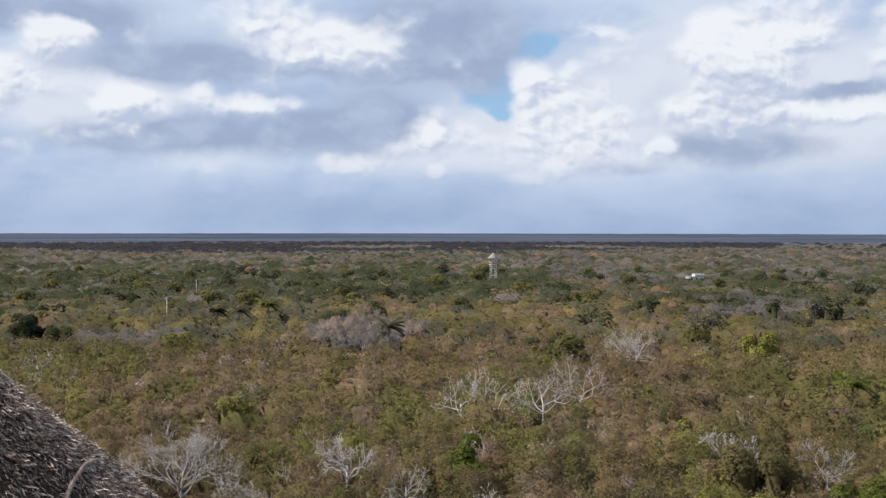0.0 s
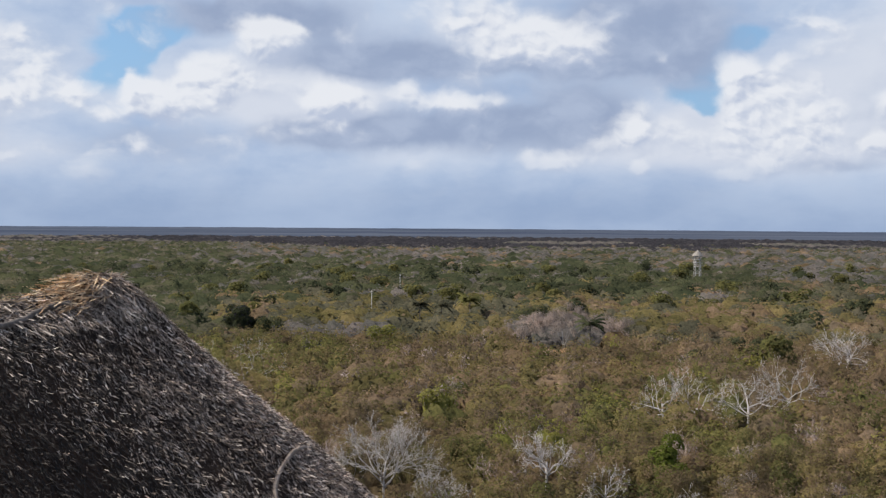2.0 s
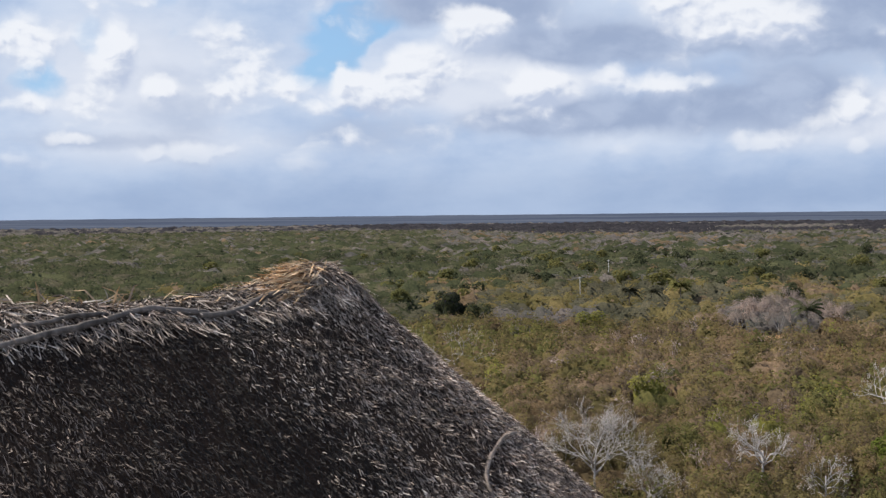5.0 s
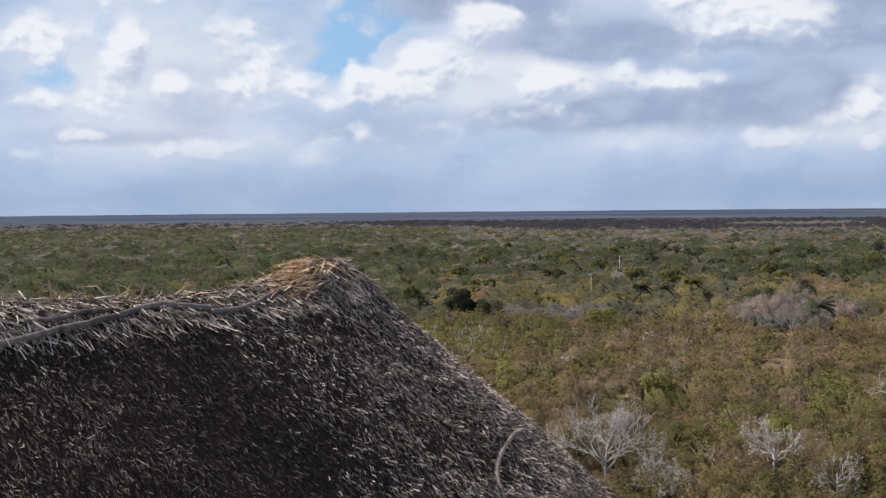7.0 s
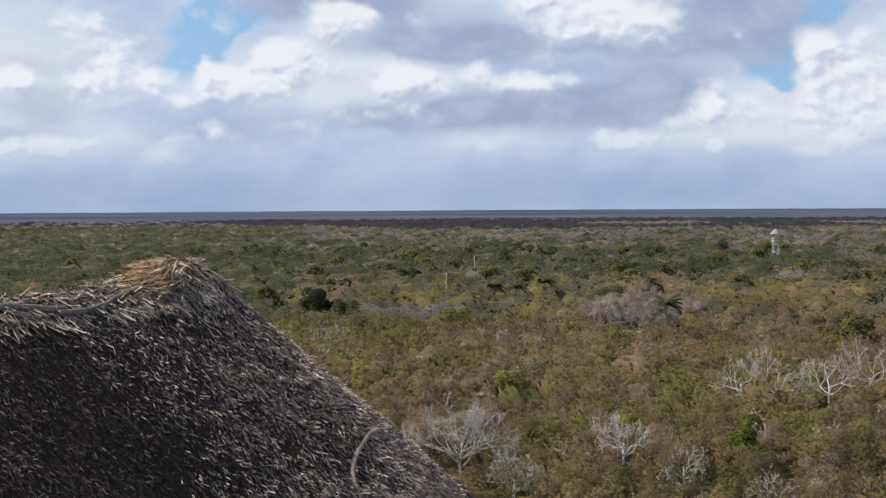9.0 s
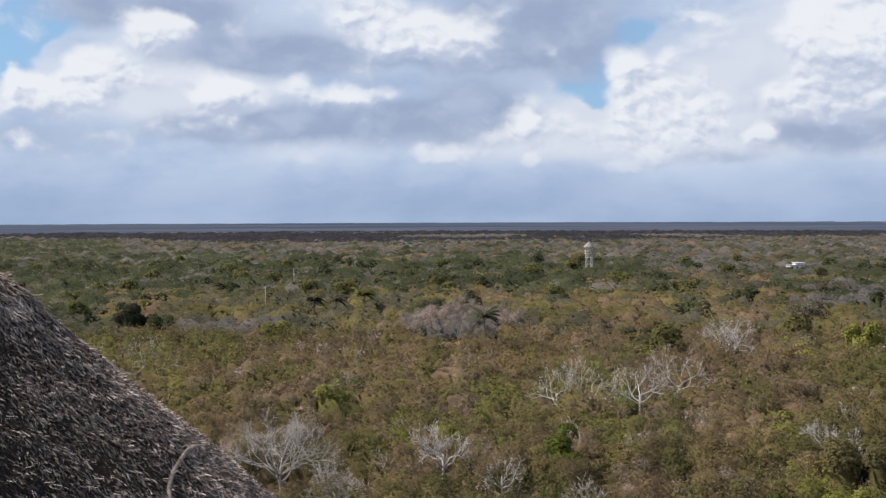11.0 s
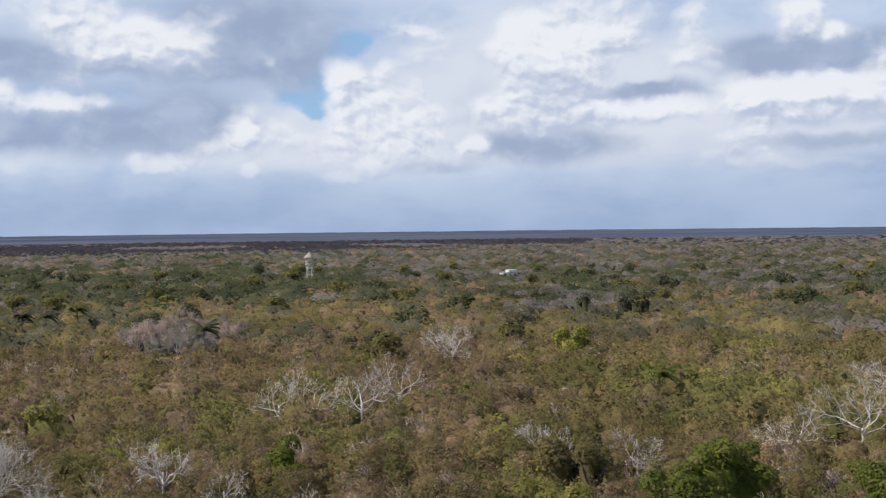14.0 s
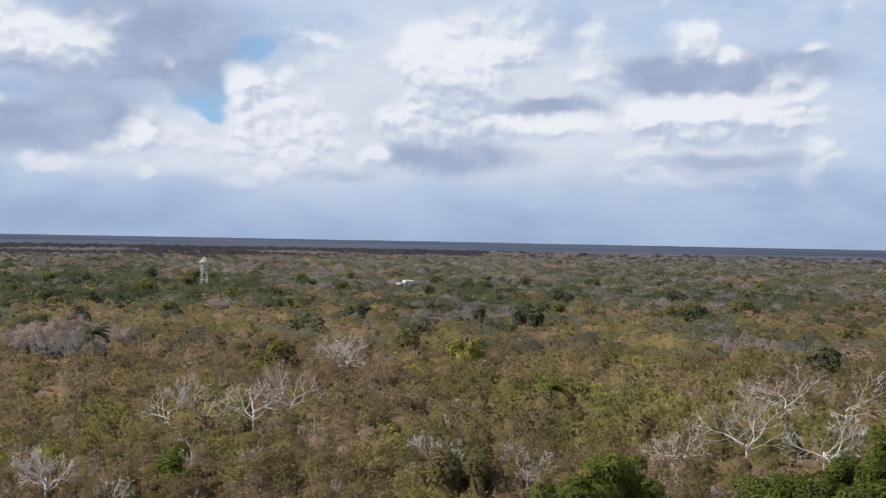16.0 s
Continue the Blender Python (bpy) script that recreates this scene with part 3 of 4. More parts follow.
            link_mesh("palm_strip", quads_mesh("palm_strip", np.array([[tuple(v) for v in f] for f in co])), FRESH if k % 3 else RIDGE_THATCH, hut)

    def lay(points, radius, name, mat, label, lift=0.03):
        pts, c = [], [Vector((x, y, roof_place(x, y)[0] + lift)) for x, y in points]
        for i in range(len(c) - 1):
            p0, p1, p2, p3 = c[max(i - 1, 0)], c[i], c[i + 1], c[min(i + 2, len(c) - 1)]
            for k in range(6):
                t = k / 6
                pts.append(0.5 * (2 * p1 + (p2 - p0) * t + (2 * p0 - 5 * p1 + 4 * p2 - p3) * t * t + (3 * p1 - p0 - 3 * p2 + p3) * t ** 3))
        pts.append(c[-1])
        pts = [p + Vector((noise.noise(p * 9), noise.noise(p * 9 + Vector((5, 0, 0))), noise.noise(p * 9 + Vector((0, 5, 0))))) * radius * 0.45 for p in pts]
        r = [radius * (1.0 + 0.28 * noise.noise(p * 14)) for p in pts]
        r[-1] *= 0.8
        b = bmesh.new()
        tube(b, pts, r, 9)
        part(name, b, mat, hut, label, True)

    lay([(-4.42, 4.35), (-4.33, 4.95), (-4.27, 5.34), (-4.22, 5.60), (-4.19, 5.89), (-4.15, 6.17), (-4.11, 6.48), (-4.02, 6.72), (-3.91, 6.93)], 0.021, "ridge_pole", POLEWOOD, "dark crooked pole lashed along the ridge")
    lay([(-3.93, 6.84), (-3.85, 7.02), (-3.84, 7.21), (-3.82, 7.50), (-3.76, 7.73)], 0.022, "ridge_pole", POLEWOOD, "grey crooked pole lashed along the ridge")
    lay([(-4.33, 5.55), (-4.27, 5.77), (-4.24, 5.97), (-4.16, 6.26)], 0.014, "ridge_pole", POLEWOOD, "thin dark pole beside the ridge")
    lay([(-2.36, 8.62), (-2.38, 8.40), (-2.39, 8.18), (-2.38, 7.93), (-2.35, 7.75), (-2.29, 7.63), (-2.20, 7.52), (-2.02, 7.40)], 0.016, "vine", VINE, "pale bent vine lying on the thatch", 0.02)
    for p in roof_outline(EAVE - 0.5, 4, 3)[::2]:
        b = bmesh.new()
        tube(b, [(p.x, p.y, 19.98), (p.x + 0.02, p.y, 21.5), (p.x, p.y, roof_place(p.x, p.y)[0] - 0.1)], [0.09, 0.085, 0.08], 8)
        part("post", b, BARK, hut, "", True)


build_shelter()


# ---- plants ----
SPECIES = [OLIVE, BROWN, GREEN, DARK, LIME, GREY, STRAW, FARWOOD, SHADEWOOD, VIVID, THICKET, MUTED]
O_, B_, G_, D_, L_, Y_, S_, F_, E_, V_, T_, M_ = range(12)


def unit(rng, n):
    v = rng.normal(size=(n, 3))
    return v / np.linalg.norm(v, axis=1, keepdims=True)


def norm_rows(v):
    return v / (np.linalg.norm(v, axis=1, keepdims=True) + 1e-9)


def leaves(rng, centre, outward, size, wide=0.32, stray=0.8):
    """Rhombic leaves or leaf clumps at the centres, turned roughly outwards."""
    n = len(centre)
    nrm = norm_rows(outward + stray * unit(rng, n))
    u = norm_rows(np.cross(nrm, unit(rng, n)))
    v = np.cross(nrm, u)
    s = size * rng.uniform(0.55, 1.4, (n, 1))
    w = wide * rng.uniform(0.8, 1.2, (n, 1))
    return np.stack([centre - u * s * 0.5, centre - v * s * w, centre + u * s * 0.5, centre + v * s * w], 1), norm_rows(outward + 0.22 * unit(rng, n))


def twigs(rng, a, b, width):
    """Slivers from a to b."""
    d = b - a
    v = norm_rows(np.cross(d, unit(rng, len(a))))
    w = width * rng.uniform(0.6, 1.4, (len(a), 1))
    return np.stack([a - v * w * 0.5, a + v * w * 0.5, b + v * w * 0.2, b - v * w * 0.2], 1)


def make_lobes(rng, lobes, radius, low, high):
    """Middles and radii of the rounded masses that make up a crown, and how far they are flattened."""
    lr = (rng.uniform(0.36, 0.62, lobes) if lobes < 7 else rng.uniform(0.20, 0.40, lobes)) * radius
    thick = (high - low) * 0.5
    lc = np.column_stack([rng.normal(0, radius * 0.45, lobes), rng.normal(0, radius * 0.45, lobes), rng.uniform(low + thick * 0.5, high - thick * 0.6, lobes)])
    lc[:, :2] = np.clip(lc[:, :2], -radius * 0.9, radius * 0.9)
    return lc, lr, min(1.0, 1.15 * thick / (0.5 * radius))


def crown_points(rng, n, lobes):
    """Points over the shells of the lobes, and the way out of the crown at each."""
    lc, lr, flat = lobes
    w = lr ** 2
    i = rng.choice(len(lr), n, p=w / w.sum())
    d = unit(rng, n)
    d[:, 2] = np.where(d[:, 2] < -0.3, -d[:, 2], d[:, 2])
    return lc[i] + d * (lr[i] * rng.uniform(0.66, 1.1, n) ** 0.5)[:, None] * np.array([1, 1, flat]), d


def crown_core(rng, lobes, sectors, rings, shrink, squash=1.0):
    """The close inner mass of a crown: a lumpy skin over all its lobes, open below."""
    lc, lr, flat = lobes
    lr = lr * shrink
    mid = np.average(lc[:, :2], axis=0, weights=lr)
    th = 6.2832 * (np.arange(sectors) + rng.uniform(-0.2, 0.2, sectors)) / sectors
    way = np.stack([np.cos(th), np.sin(th)], 1)
    rel = lc[:, :2] - mid
    along = way @ rel.T
    across = way @ np.stack([-rel[:, 1], rel[:, 0]])
    reach = np.where(np.abs(across) < lr, along + np.sqrt(np.maximum(lr ** 2 - across ** 2, 0)), 0.2 * lr.mean()).max(1)
    fr = np.concatenate([np.linspace(0, 1, rings + 1) ** 0.8, [0.86]])
    xy = mid + way[None] * (fr[:, None] * reach[None])[:, :, None]
    gap = ((xy[:, :, None, :] - lc[None, None, :, :2]) ** 2).sum(-1)
    z = (lc[:, 2] + flat * np.sqrt(np.maximum(lr ** 2 - gap, 0)) - 0.35 * np.sqrt(np.maximum(gap - lr ** 2, 0))).max(-1)
    z = z * squash
    z[0] = z[0].mean()
    z[1:-1] += rng.normal(0, 0.07 * lr.mean(), z[1:-1].shape)
    z[-1] = lc[:, 2].min() * 0.35 * squash
    p = np.concatenate([xy, z[:, :, None]], -1)
    nxt = np.roll(p, -1, axis=1)
    q = np.stack([p[:-1], p[1:], nxt[1:], nxt[:-1]], 2)
    fn = norm_rows(np.cross(q[:, :, 2] - q[:, :, 0], q[:, :, 3] - q[:, :, 1]).reshape(-1, 3)).reshape(len(fr) - 1, sectors, 3)
    vn = np.zeros_like(p)
    for i in range(len(fr)):
        for f in (fn[min(i, len(fr) - 2)], fn[max(i - 1, 0)]):
            vn[i] += f + np.roll(f, 1, axis=0)
    vn[0] = vn[0].sum(0)
    vn[-1] *= np.array([1, 1, 0.2])
    vn = norm_rows(vn.reshape(-1, 3)).reshape(p.shape)
    vn2 = np.roll(vn, -1, axis=1)
    qn = np.stack([vn[:-1], vn[1:], vn2[1:], vn2[:-1]], 2)
    return q.reshape(-1, 4, 3), qn.reshape(-1, 4, 3)


def crown(rng, kind, n, size, twig, radius, high, low, wide=0.32, stray=0.75, lobes=(3, 7), core=None, shape=None):
    """A crown as quads, their normals and how far each strays in colour: a close inner mass, and over it leaves, or bare twigs with some withered leaves."""
    shape = shape or make_lobes(rng, int(rng.integers(*lobes)), radius, low, high)
    p, d = crown_points(rng, n, shape)
    out = d + np.array([0, 0, 0.45])
    if kind not in (B_, Y_, T_) or wide >= 0.45:
        q, nrm = leaves(rng, p, out, size, wide, stray)
    else:
        m = int(n * (0.5 if kind == B_ else 0.2))
        way = norm_rows(d * np.array([1, 1, 0.5]) + np.array([0, 0, 0.55]) + 0.55 * unit(rng, n))
        ln = radius * rng.uniform(0.14, 0.5, (n, 1))
        bare = twigs(rng, (p - way * ln)[m:], (p + way * ln * 0.25)[m:], twig)
        q, nrm = leaves(rng, p[:m], out[:m], size * 0.9, wide, stray)
        q, nrm = np.concatenate([q, bare]), np.concatenate([nrm, norm_rows(out[m:] + 0.5 * unit(rng, n - m))])
    nrm = np.repeat(nrm[:, None], 4, axis=1)
    odd = rng.uniform(0, 1, len(q))
    if core:
        cq, cn = crown_core(rng, shape, *core)
        cn = norm_rows((0.6 * cn + np.array([0, 0, 0.4])).reshape(-1, 3)).reshape(cn.shape)
        q, nrm, odd = np.concatenate([q, cq]), np.concatenate([nrm, cn]), np.concatenate([odd, np.full(len(cq), 0.4)])
    return q, nrm, odd


def scatter(rng, d0, d1, per, az0=-36.0, az1=40.5):
    """Places in a sector of the plan, one to every per square metres, on a jittered grid."""
    g = math.sqrt(per)
    ext = d1 * 1.02
    x, y = np.meshgrid(np.arange(int(2 * ext / g)) * g - ext, np.arange(int(ext / g)) * g)
    x = x + rng.uniform(-0.5, 0.5, x.shape) * g
    y = y + rng.uniform(-0.5, 0.5, y.shape) * g
    d, a = np.hypot(x, y), np.degrees(np.arctan2(-x, y))
    ok = (d > d0) & (d < d1) & (a > az0) & (a < az1)
    return x[ok], y[ok], d[ok], a[ok]


def soft_noise(x, y, scale, seed):
    """Smooth values around 0 to 1 that wander over the plan."""
    r = np.random.default_rng(seed)
    v = np.zeros(len(x))
    for k in range(10):
        f = r.uniform(0.5, 1.9) / scale
        a, ph = r.uniform(0, 6.283), r.uniform(0, 6.283)
        v += np.sin(6.283 * f * (x * math.cos(a) + y * math.sin(a)) + ph + 1.5 * np.sin(6.283 * f * 0.6 * (y * math.cos(a) - x * math.sin(a)) + ph * 2))
    return 0.5 + v / 6.3


def choose(rng, x, y, d, a):
    """Which kind grows where: stands of dry brush, green scrub and evergreen trees."""
    n = len(x)
    dry = soft_noise(x, y, 34, 11)
    wide = soft_noise(x, y, 140, 12)
    fine = soft_noise(x, y, 13, 18)
    clump = soft_noise(x, y, 26, 15)
    small = rng.uniform(0, 1, n)
    score = 0.45 * dry + 0.25 * wide + 0.3 * fine
    k = np.full(n, O_)
    k[score > 0.53] = B_
    k[score < 0.34] = G_
    k[(small < 0.05)] = Y_
    k[(small > 0.05) & (small < 0.14)] = B_
    k[(small > 0.14) & (small < 0.24)] = O_
    k[(fine > 1.06) & (small > 0.3)] = G_
    k[(fine < 0.0) & (dry < 0.5) & (small > 0.4)] = L_
    # brown brush in the middle
    k[(d > 185) & (d < 250) & (a < 3.0) & (a > -16) & (fine > 0.30)] = B_
    # open olive brush farther out, with evergreen clumps and leafless wood greyed for haze
    out = d > 250
    k[out] = np.where(score[out] > 0.66, B_, np.where(score[out] > 0.40, O_, M_))
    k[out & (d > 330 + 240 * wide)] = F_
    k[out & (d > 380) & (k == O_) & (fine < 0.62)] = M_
    k[out & (dry < 0.16) & (d < 700)] = M_
    k[out & (clump > 0.94) & (d > 350)] = D_
    belt = (d > 400) & (d < 760) & (a > -5) & (a < 34)
    k[belt & (soft_noise(x, y, 60, 16) > 0.25) & (fine > 0.35)] = M_
    k[belt & (clump > 0.60)] = D_
    open_brush = (d > 276) & (d < 370) & (a > 5.5) & (a < 17.0) & (clump < 0.9)
    k[open_brush] = np.where(fine > 0.62, O_, M_)[open_brush]
    # pale leafless stands, greyed for haze, before the wood darkened for cloud shadow
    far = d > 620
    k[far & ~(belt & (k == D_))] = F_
    k[far & (score > 0.68)] = B_
    k[far & (fine > 0.95)] = M_
    k[far & (clump > 0.98)] = D_
    k[far & (clump < 0.10)] = M_
    k[(d > 400) & (a < -10) & (fine < 0.30) & (d < 900)] = M_
    k[(d > 260) & (a > 19) & (fine > 0.42)] = M_
    k[(d > 260) & (a > 19) & (clump > 0.70)] = D_
    # beyond the rim the leaves are coloured dark for the cloud shadow
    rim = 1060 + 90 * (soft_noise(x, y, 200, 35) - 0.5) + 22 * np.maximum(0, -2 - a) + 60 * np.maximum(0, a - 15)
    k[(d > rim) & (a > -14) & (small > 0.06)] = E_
    # a thicket of leafless grey trees with dry grass before it
    k[((a - 3.9) / 2.3) ** 2 + ((d - 268) / 24) ** 2 < 1] = F_
    k[((a - 4.0) / 1.8) ** 2 + ((d - 238) / 7) ** 2 < 1] = S_
    k[(a < -12) & (score < 0.66) & (d < 620) & (d > 130) & (k == B_)] = O_
    return k


def stand(name, label, rng, d0, d1, per, count, size, twig, high, low, radius, az1=40.5, variants=6, wide=0.32, only=None, stray=0.75, uneven=0.37, even=0.0, core=(12, 3, 0.85)):
    x, y, d, a = scatter(rng, d0, d1, per, az1=az1)
    for cx, cy, cr in CLEAR:
        ok = np.hypot(x - cx, y - cy) > cr
        x, y, d, a = x[ok], y[ok], d[ok], a[ok]
    kinds = choose(rng, x, y, d, a) if only is None else only(rng, x, y, d, a)
    cos, tints, mats, turned, odds = [], [], [], [], []
    for kind in range(12):
        sel = np.where(kinds == kind)[0]
        for v in range(variants):
            mine = sel[v::variants]
            if not len(mine):
                continue
            shape = make_lobes(rng, int(rng.integers(3, 7)), radius, low, high)
            q, qn, odd = crown(rng, kind, count, size, twig, radius, high, low, wide, stray, core=None if kind == Y_ else core, shape=shape)
            mi = np.full(len(q), kind)
            for host, guest, share in ((B_, O_, 5), (O_, B_, 12)):
                if kind == host:
                    few, fn, fo = crown(rng, guest, max(1, count // share), size, twig, radius, high, low, wide, shape=shape)
                    q, qn, mi, odd = np.concatenate([q, few]), np.concatenate([qn, fn]), np.concatenate([mi, np.full(len(few), guest)]), np.concatenate([odd, fo])
            m = len(mine)
            sc = rng.uniform(0.7, 1.35, m) * {D_: 1.25, S_: 0.6}.get(kind, 1.0)
            hh = rng.uniform(0.95 - uneven, 0.95 + uneven, m) * {D_: 1.25, G_: 1.1, S_: 0.3}.get(kind, 1.0)
            th = rng.uniform(0, 6.283, m)
            c, s = np.cos(th)[:, None], np.sin(th)[:, None]
            b = q.reshape(-1, 3)
            px = (b[None, :, 0] * c - b[None, :, 1] * s) * sc[:, None] + x[mine][:, None]
            py = (b[None, :, 0] * s + b[None, :, 1] * c) * sc[:, None] + y[mine][:, None]
            pz = b[None, :, 2] * hh[:, None]
            cos.append(np.stack([px, py, pz], -1).reshape(-1, 4, 3).astype(np.float32))
            qn = qn.reshape(-1, 3)
            if even:
                qn = norm_rows(qn * (1 - even) + np.array([0, 0, even]))
            nx = qn[None, :, 0] * c - qn[None, :, 1] * s
            ny = qn[None, :, 0] * s + qn[None, :, 1] * c
            turned.append(np.stack([nx, ny, np.broadcast_to(qn[None, :, 2], nx.shape)], -1).reshape(-1, 4, 3).astype(np.float32))
            tints.append(np.repeat(rng.uniform(0, 1, m), len(q)))
            mats.append(np.tile(mi, m))
            odds.append(np.tile(odd, m))
    me = quads_mesh(name, np.concatenate(cos), np.concatenate(tints), np.concatenate(mats), np.concatenate(turned), np.concatenate(odds))
    return tagged(link_mesh(name, me, SPECIES), label, "scrub", kind="stuff")


def shaded_wood(rng, x, y, d, a):
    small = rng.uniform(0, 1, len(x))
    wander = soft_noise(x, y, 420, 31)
    # E_ carries the band's cloud shadow in its colour
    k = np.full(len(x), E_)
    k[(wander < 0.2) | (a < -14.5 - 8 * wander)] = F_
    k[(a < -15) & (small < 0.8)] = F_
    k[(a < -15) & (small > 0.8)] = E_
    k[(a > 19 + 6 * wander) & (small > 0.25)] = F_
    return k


CLEAR = []   # spots kept free for the trees and buildings that stand out: x, y, radius


# ---- trees that stand out ----
def stems(rng, count, radius, high, thick, crook=0.25):
    """Crooked stems from one foot up into a crown."""
    bm = bmesh.new()
    for k in range(count):
        a = 6.283 * (k + rng.uniform(0, 0.7)) / count
        out = radius * rng.uniform(0.25, 0.7) if count > 1 else radius * 0.1
        top = Vector((out * math.cos(a), out * math.sin(a), high * rng.uniform(0.7, 0.9)))
        foot = Vector((0.12 * math.cos(a), 0.12 * math.sin(a), -0.05))
        pts = []
        for t in (0, 0.3, 0.6, 0.82, 1.0):
            p = foot.lerp(top, t)
            p.x *= t ** 0.5
            p.y *= t ** 0.5
            pts.append(p + Vector(rng.normal(0, crook * 0.3 * t * (1 - t) * 4, 3)) * 0.5)
        tube(bm, pts, [thick, thick * 0.8, thick * 0.6, thick * 0.4, thick * 0.15], 5)
    return bm


def plant(name, label, category, kind, seed, radius, high, low, count, size, twig=0.04, group="", bark=None, stem_count=3, stem_thick=0.09, extra=None, lobes=(3, 7)):
    """A bush or tree: an empty at its foot, a trunk and a crown."""
    r = np.random.default_rng(seed)
    ob = tagged(new(name), label, category, group)
    part("trunk", stems(r, stem_count, radius, (high + low) / 2, stem_thick), bark or BARK, ob, "", True)
    shape = make_lobes(r, int(r.integers(*lobes)), radius, low, high)
    q, qn, odd = crown(r, kind, count, size, twig, radius, high, low, 0.34, 0.7, core=(16, 5, 0.5, 0.85) if kind not in (B_, Y_, T_) else None, shape=shape)
    mi = np.full(len(q), kind)
    if extra is not None:
        more, mn, mo = crown(r, extra, count // 4, size, twig, radius, high, low, 0.34, 0.6, shape=shape)
        q, qn, mi, odd = np.concatenate([q, more]), np.concatenate([qn, mn]), np.concatenate([mi, np.full(len(more), extra)]), np.concatenate([odd, mo])
    me = quads_mesh("crown", q, np.full(len(q), r.uniform(0, 1)), mi, qn, odd)
    link_mesh("crown", me, SPECIES, ob)
    return ob


def at(ob, azimuth, distance, turn=0.0, scale=1.0, clear=3.0):
    x, y = plan(azimuth, distance)
    CLEAR.append((x * (1 - 1.2 / distance), y * (1 - 1.2 / distance), clear))
    ob.matrix_world = pose(x, y, 0, 0, 0, turn) @ Matrix.Scale(scale, 4)
    return ob


def dead_tree(seed, spread, high, label, twiggy=1.0, lean=0.0, fork=3.2, dense=0):
    """A bleached leafless tree: limbs from a short trunk that fork again and again into a wide fan of twigs."""
    r = random.Random(seed)
    ob = tagged(new("dead_tree"), label, "dead tree", "bare bleached trees")
    made = []
    spread = spread * 1.6
    thick = 0.029 * spread ** 0.55 + 0.02
    wood = GREYWOOD if "grey" in label else DEADWOOD
    if "grey" in label:
        thick *= 0.7
    bm = bmesh.new()
    tube(bm, [(0, 0, -0.1), (0.05 * lean, 0, fork * 0.5), (0.1 * lean, 0.05, fork)], [thick * 1.4, thick * 1.15, thick], 7)
    made.append(part("trunk", bm, wood, ob, "", True))
    depth = 6

    def grow(bm, p, d, length, rad, level, limb=None):
        n = 3 if level < 4 else 2
        pts, q, w = [p.copy()], p.copy(), d.copy()
        for k in range(n):
            w = (w + Vector((r.gauss(0, 0.15), r.gauss(0, 0.15), r.gauss(0.02, 0.10)))).normalized()
            q = q + w * length / n
            pts.append(q.copy())
        end = max(0.011, rad * 0.72)
        tube(bm, pts, [rad + (end - rad) * k / n for k in range(n + 1)], (6, 6, 5, 4, 3, 3, 3)[level])
        if level >= 3:
            for k in range(int(r.uniform(0.8, 2.2) * twiggy)):
                s0 = pts[r.randint(1, n)]
                t0 = (w + Vector((r.gauss(0, 0.6), r.gauss(0, 0.6), r.gauss(0.1, 0.4)))).normalized()
                tube(bm, [s0, s0 + t0 * length * r.uniform(0.4, 0.9)], [max(0.008, end * 0.45), 0.004], 3)
        if level >= depth - 1:
            return
        for k in range(2 if r.random() < 0.8 else 3):
            side = w.orthogonal()
            side.rotate(Matrix.Rotation(r.uniform(0, 6.283), 3, w))
            go = (w + side * (r.uniform(0.12, 0.45) if k == 0 else r.uniform(0.45, 0.95)) + Vector((0, 0, 0.06))).normalized()
            args = (go, length * r.uniform(0.62, 0.92), end * (1.0 if k == 0 else r.uniform(0.65, 0.9)), level + 1)
            if level == 0:
                own = bmesh.new()
                grow(own, pts[-1], *args)
                made.append(part("branch", own, wood, limb, "", True))
            else:
                grow(bm, pts[-1], *args)

    limbs = r.randint(5, 7) + dense
    for k in range(limbs):
        a = 6.283 * (k + r.uniform(-0.35, 0.35)) / limbs
        d = Vector((math.cos(a) + 0.15 * lean, math.sin(a), r.uniform(0.1, 0.75) + (r.uniform(0.0, 0.9) if dense else 0.0))).normalized()
        b = bmesh.new()
        limb = new("limb", bpy.data.meshes.new("limb"))
        limb.parent = ob
        limb.data.materials.append(wood)
        grow(b, Vector((0.1 * lean, 0.05, fork * r.uniform(0.6, 0.98))), d, spread * 0.17, thick * r.uniform(0.6, 0.85), 0, limb)
        b.to_mesh(limb.data)
        b.free()
        limb.data.shade_smooth()
        made.append(limb)
    # bring the whole tree to its height and spread
    pts = np.array([tuple(v.co) for o in made for v in o.data.vertices])
    across = np.percentile(np.hypot(pts[:, 0], pts[:, 1]), 97) * 2
    fit = Matrix.Diagonal((spread / across, spread / across, high / np.percentile(pts[:, 2], 99.5), 1))
    for o in made:
        o.data.transform(fit)
    return ob


WHITE_BARE = "bleached white leafless tree among the scrub"
GREY_BARE = "grey leafless tree with fine tangled twigs"
at(dead_tree(1, 4.8, 7.0, WHITE_BARE, 1.0, lean=-3), -0.9, 155, clear=2.6)
at(dead_tree(2, 7.0, 8.3, WHITE_BARE, 1.0), -2.4, 157, clear=3.2)
at(dead_tree(3, 6.2, 8.0, WHITE_BARE, 1.0), -4.6, 158, clear=3.0)
at(dead_tree(4, 6.4, 8.6, WHITE_BARE, 1.0), -6.3, 168, clear=3.0)
at(dead_tree(5, 8.5, 8.0, WHITE_BARE, 1.8, dense=3), -8.8, 222, clear=4.0)
at(dead_tree(6, 3.4, 7.4, WHITE_BARE, 1.0), 4.4, 112, clear=1.8)
at(dead_tree(7, 6.4, 8.4, GREY_BARE, 2.2, dense=5), 11.9, 110, clear=3.0)
at(dead_tree(17, 4.0, 5.6, GREY_BARE, 1.8, dense=3), 9.4, 103, clear=2.0)
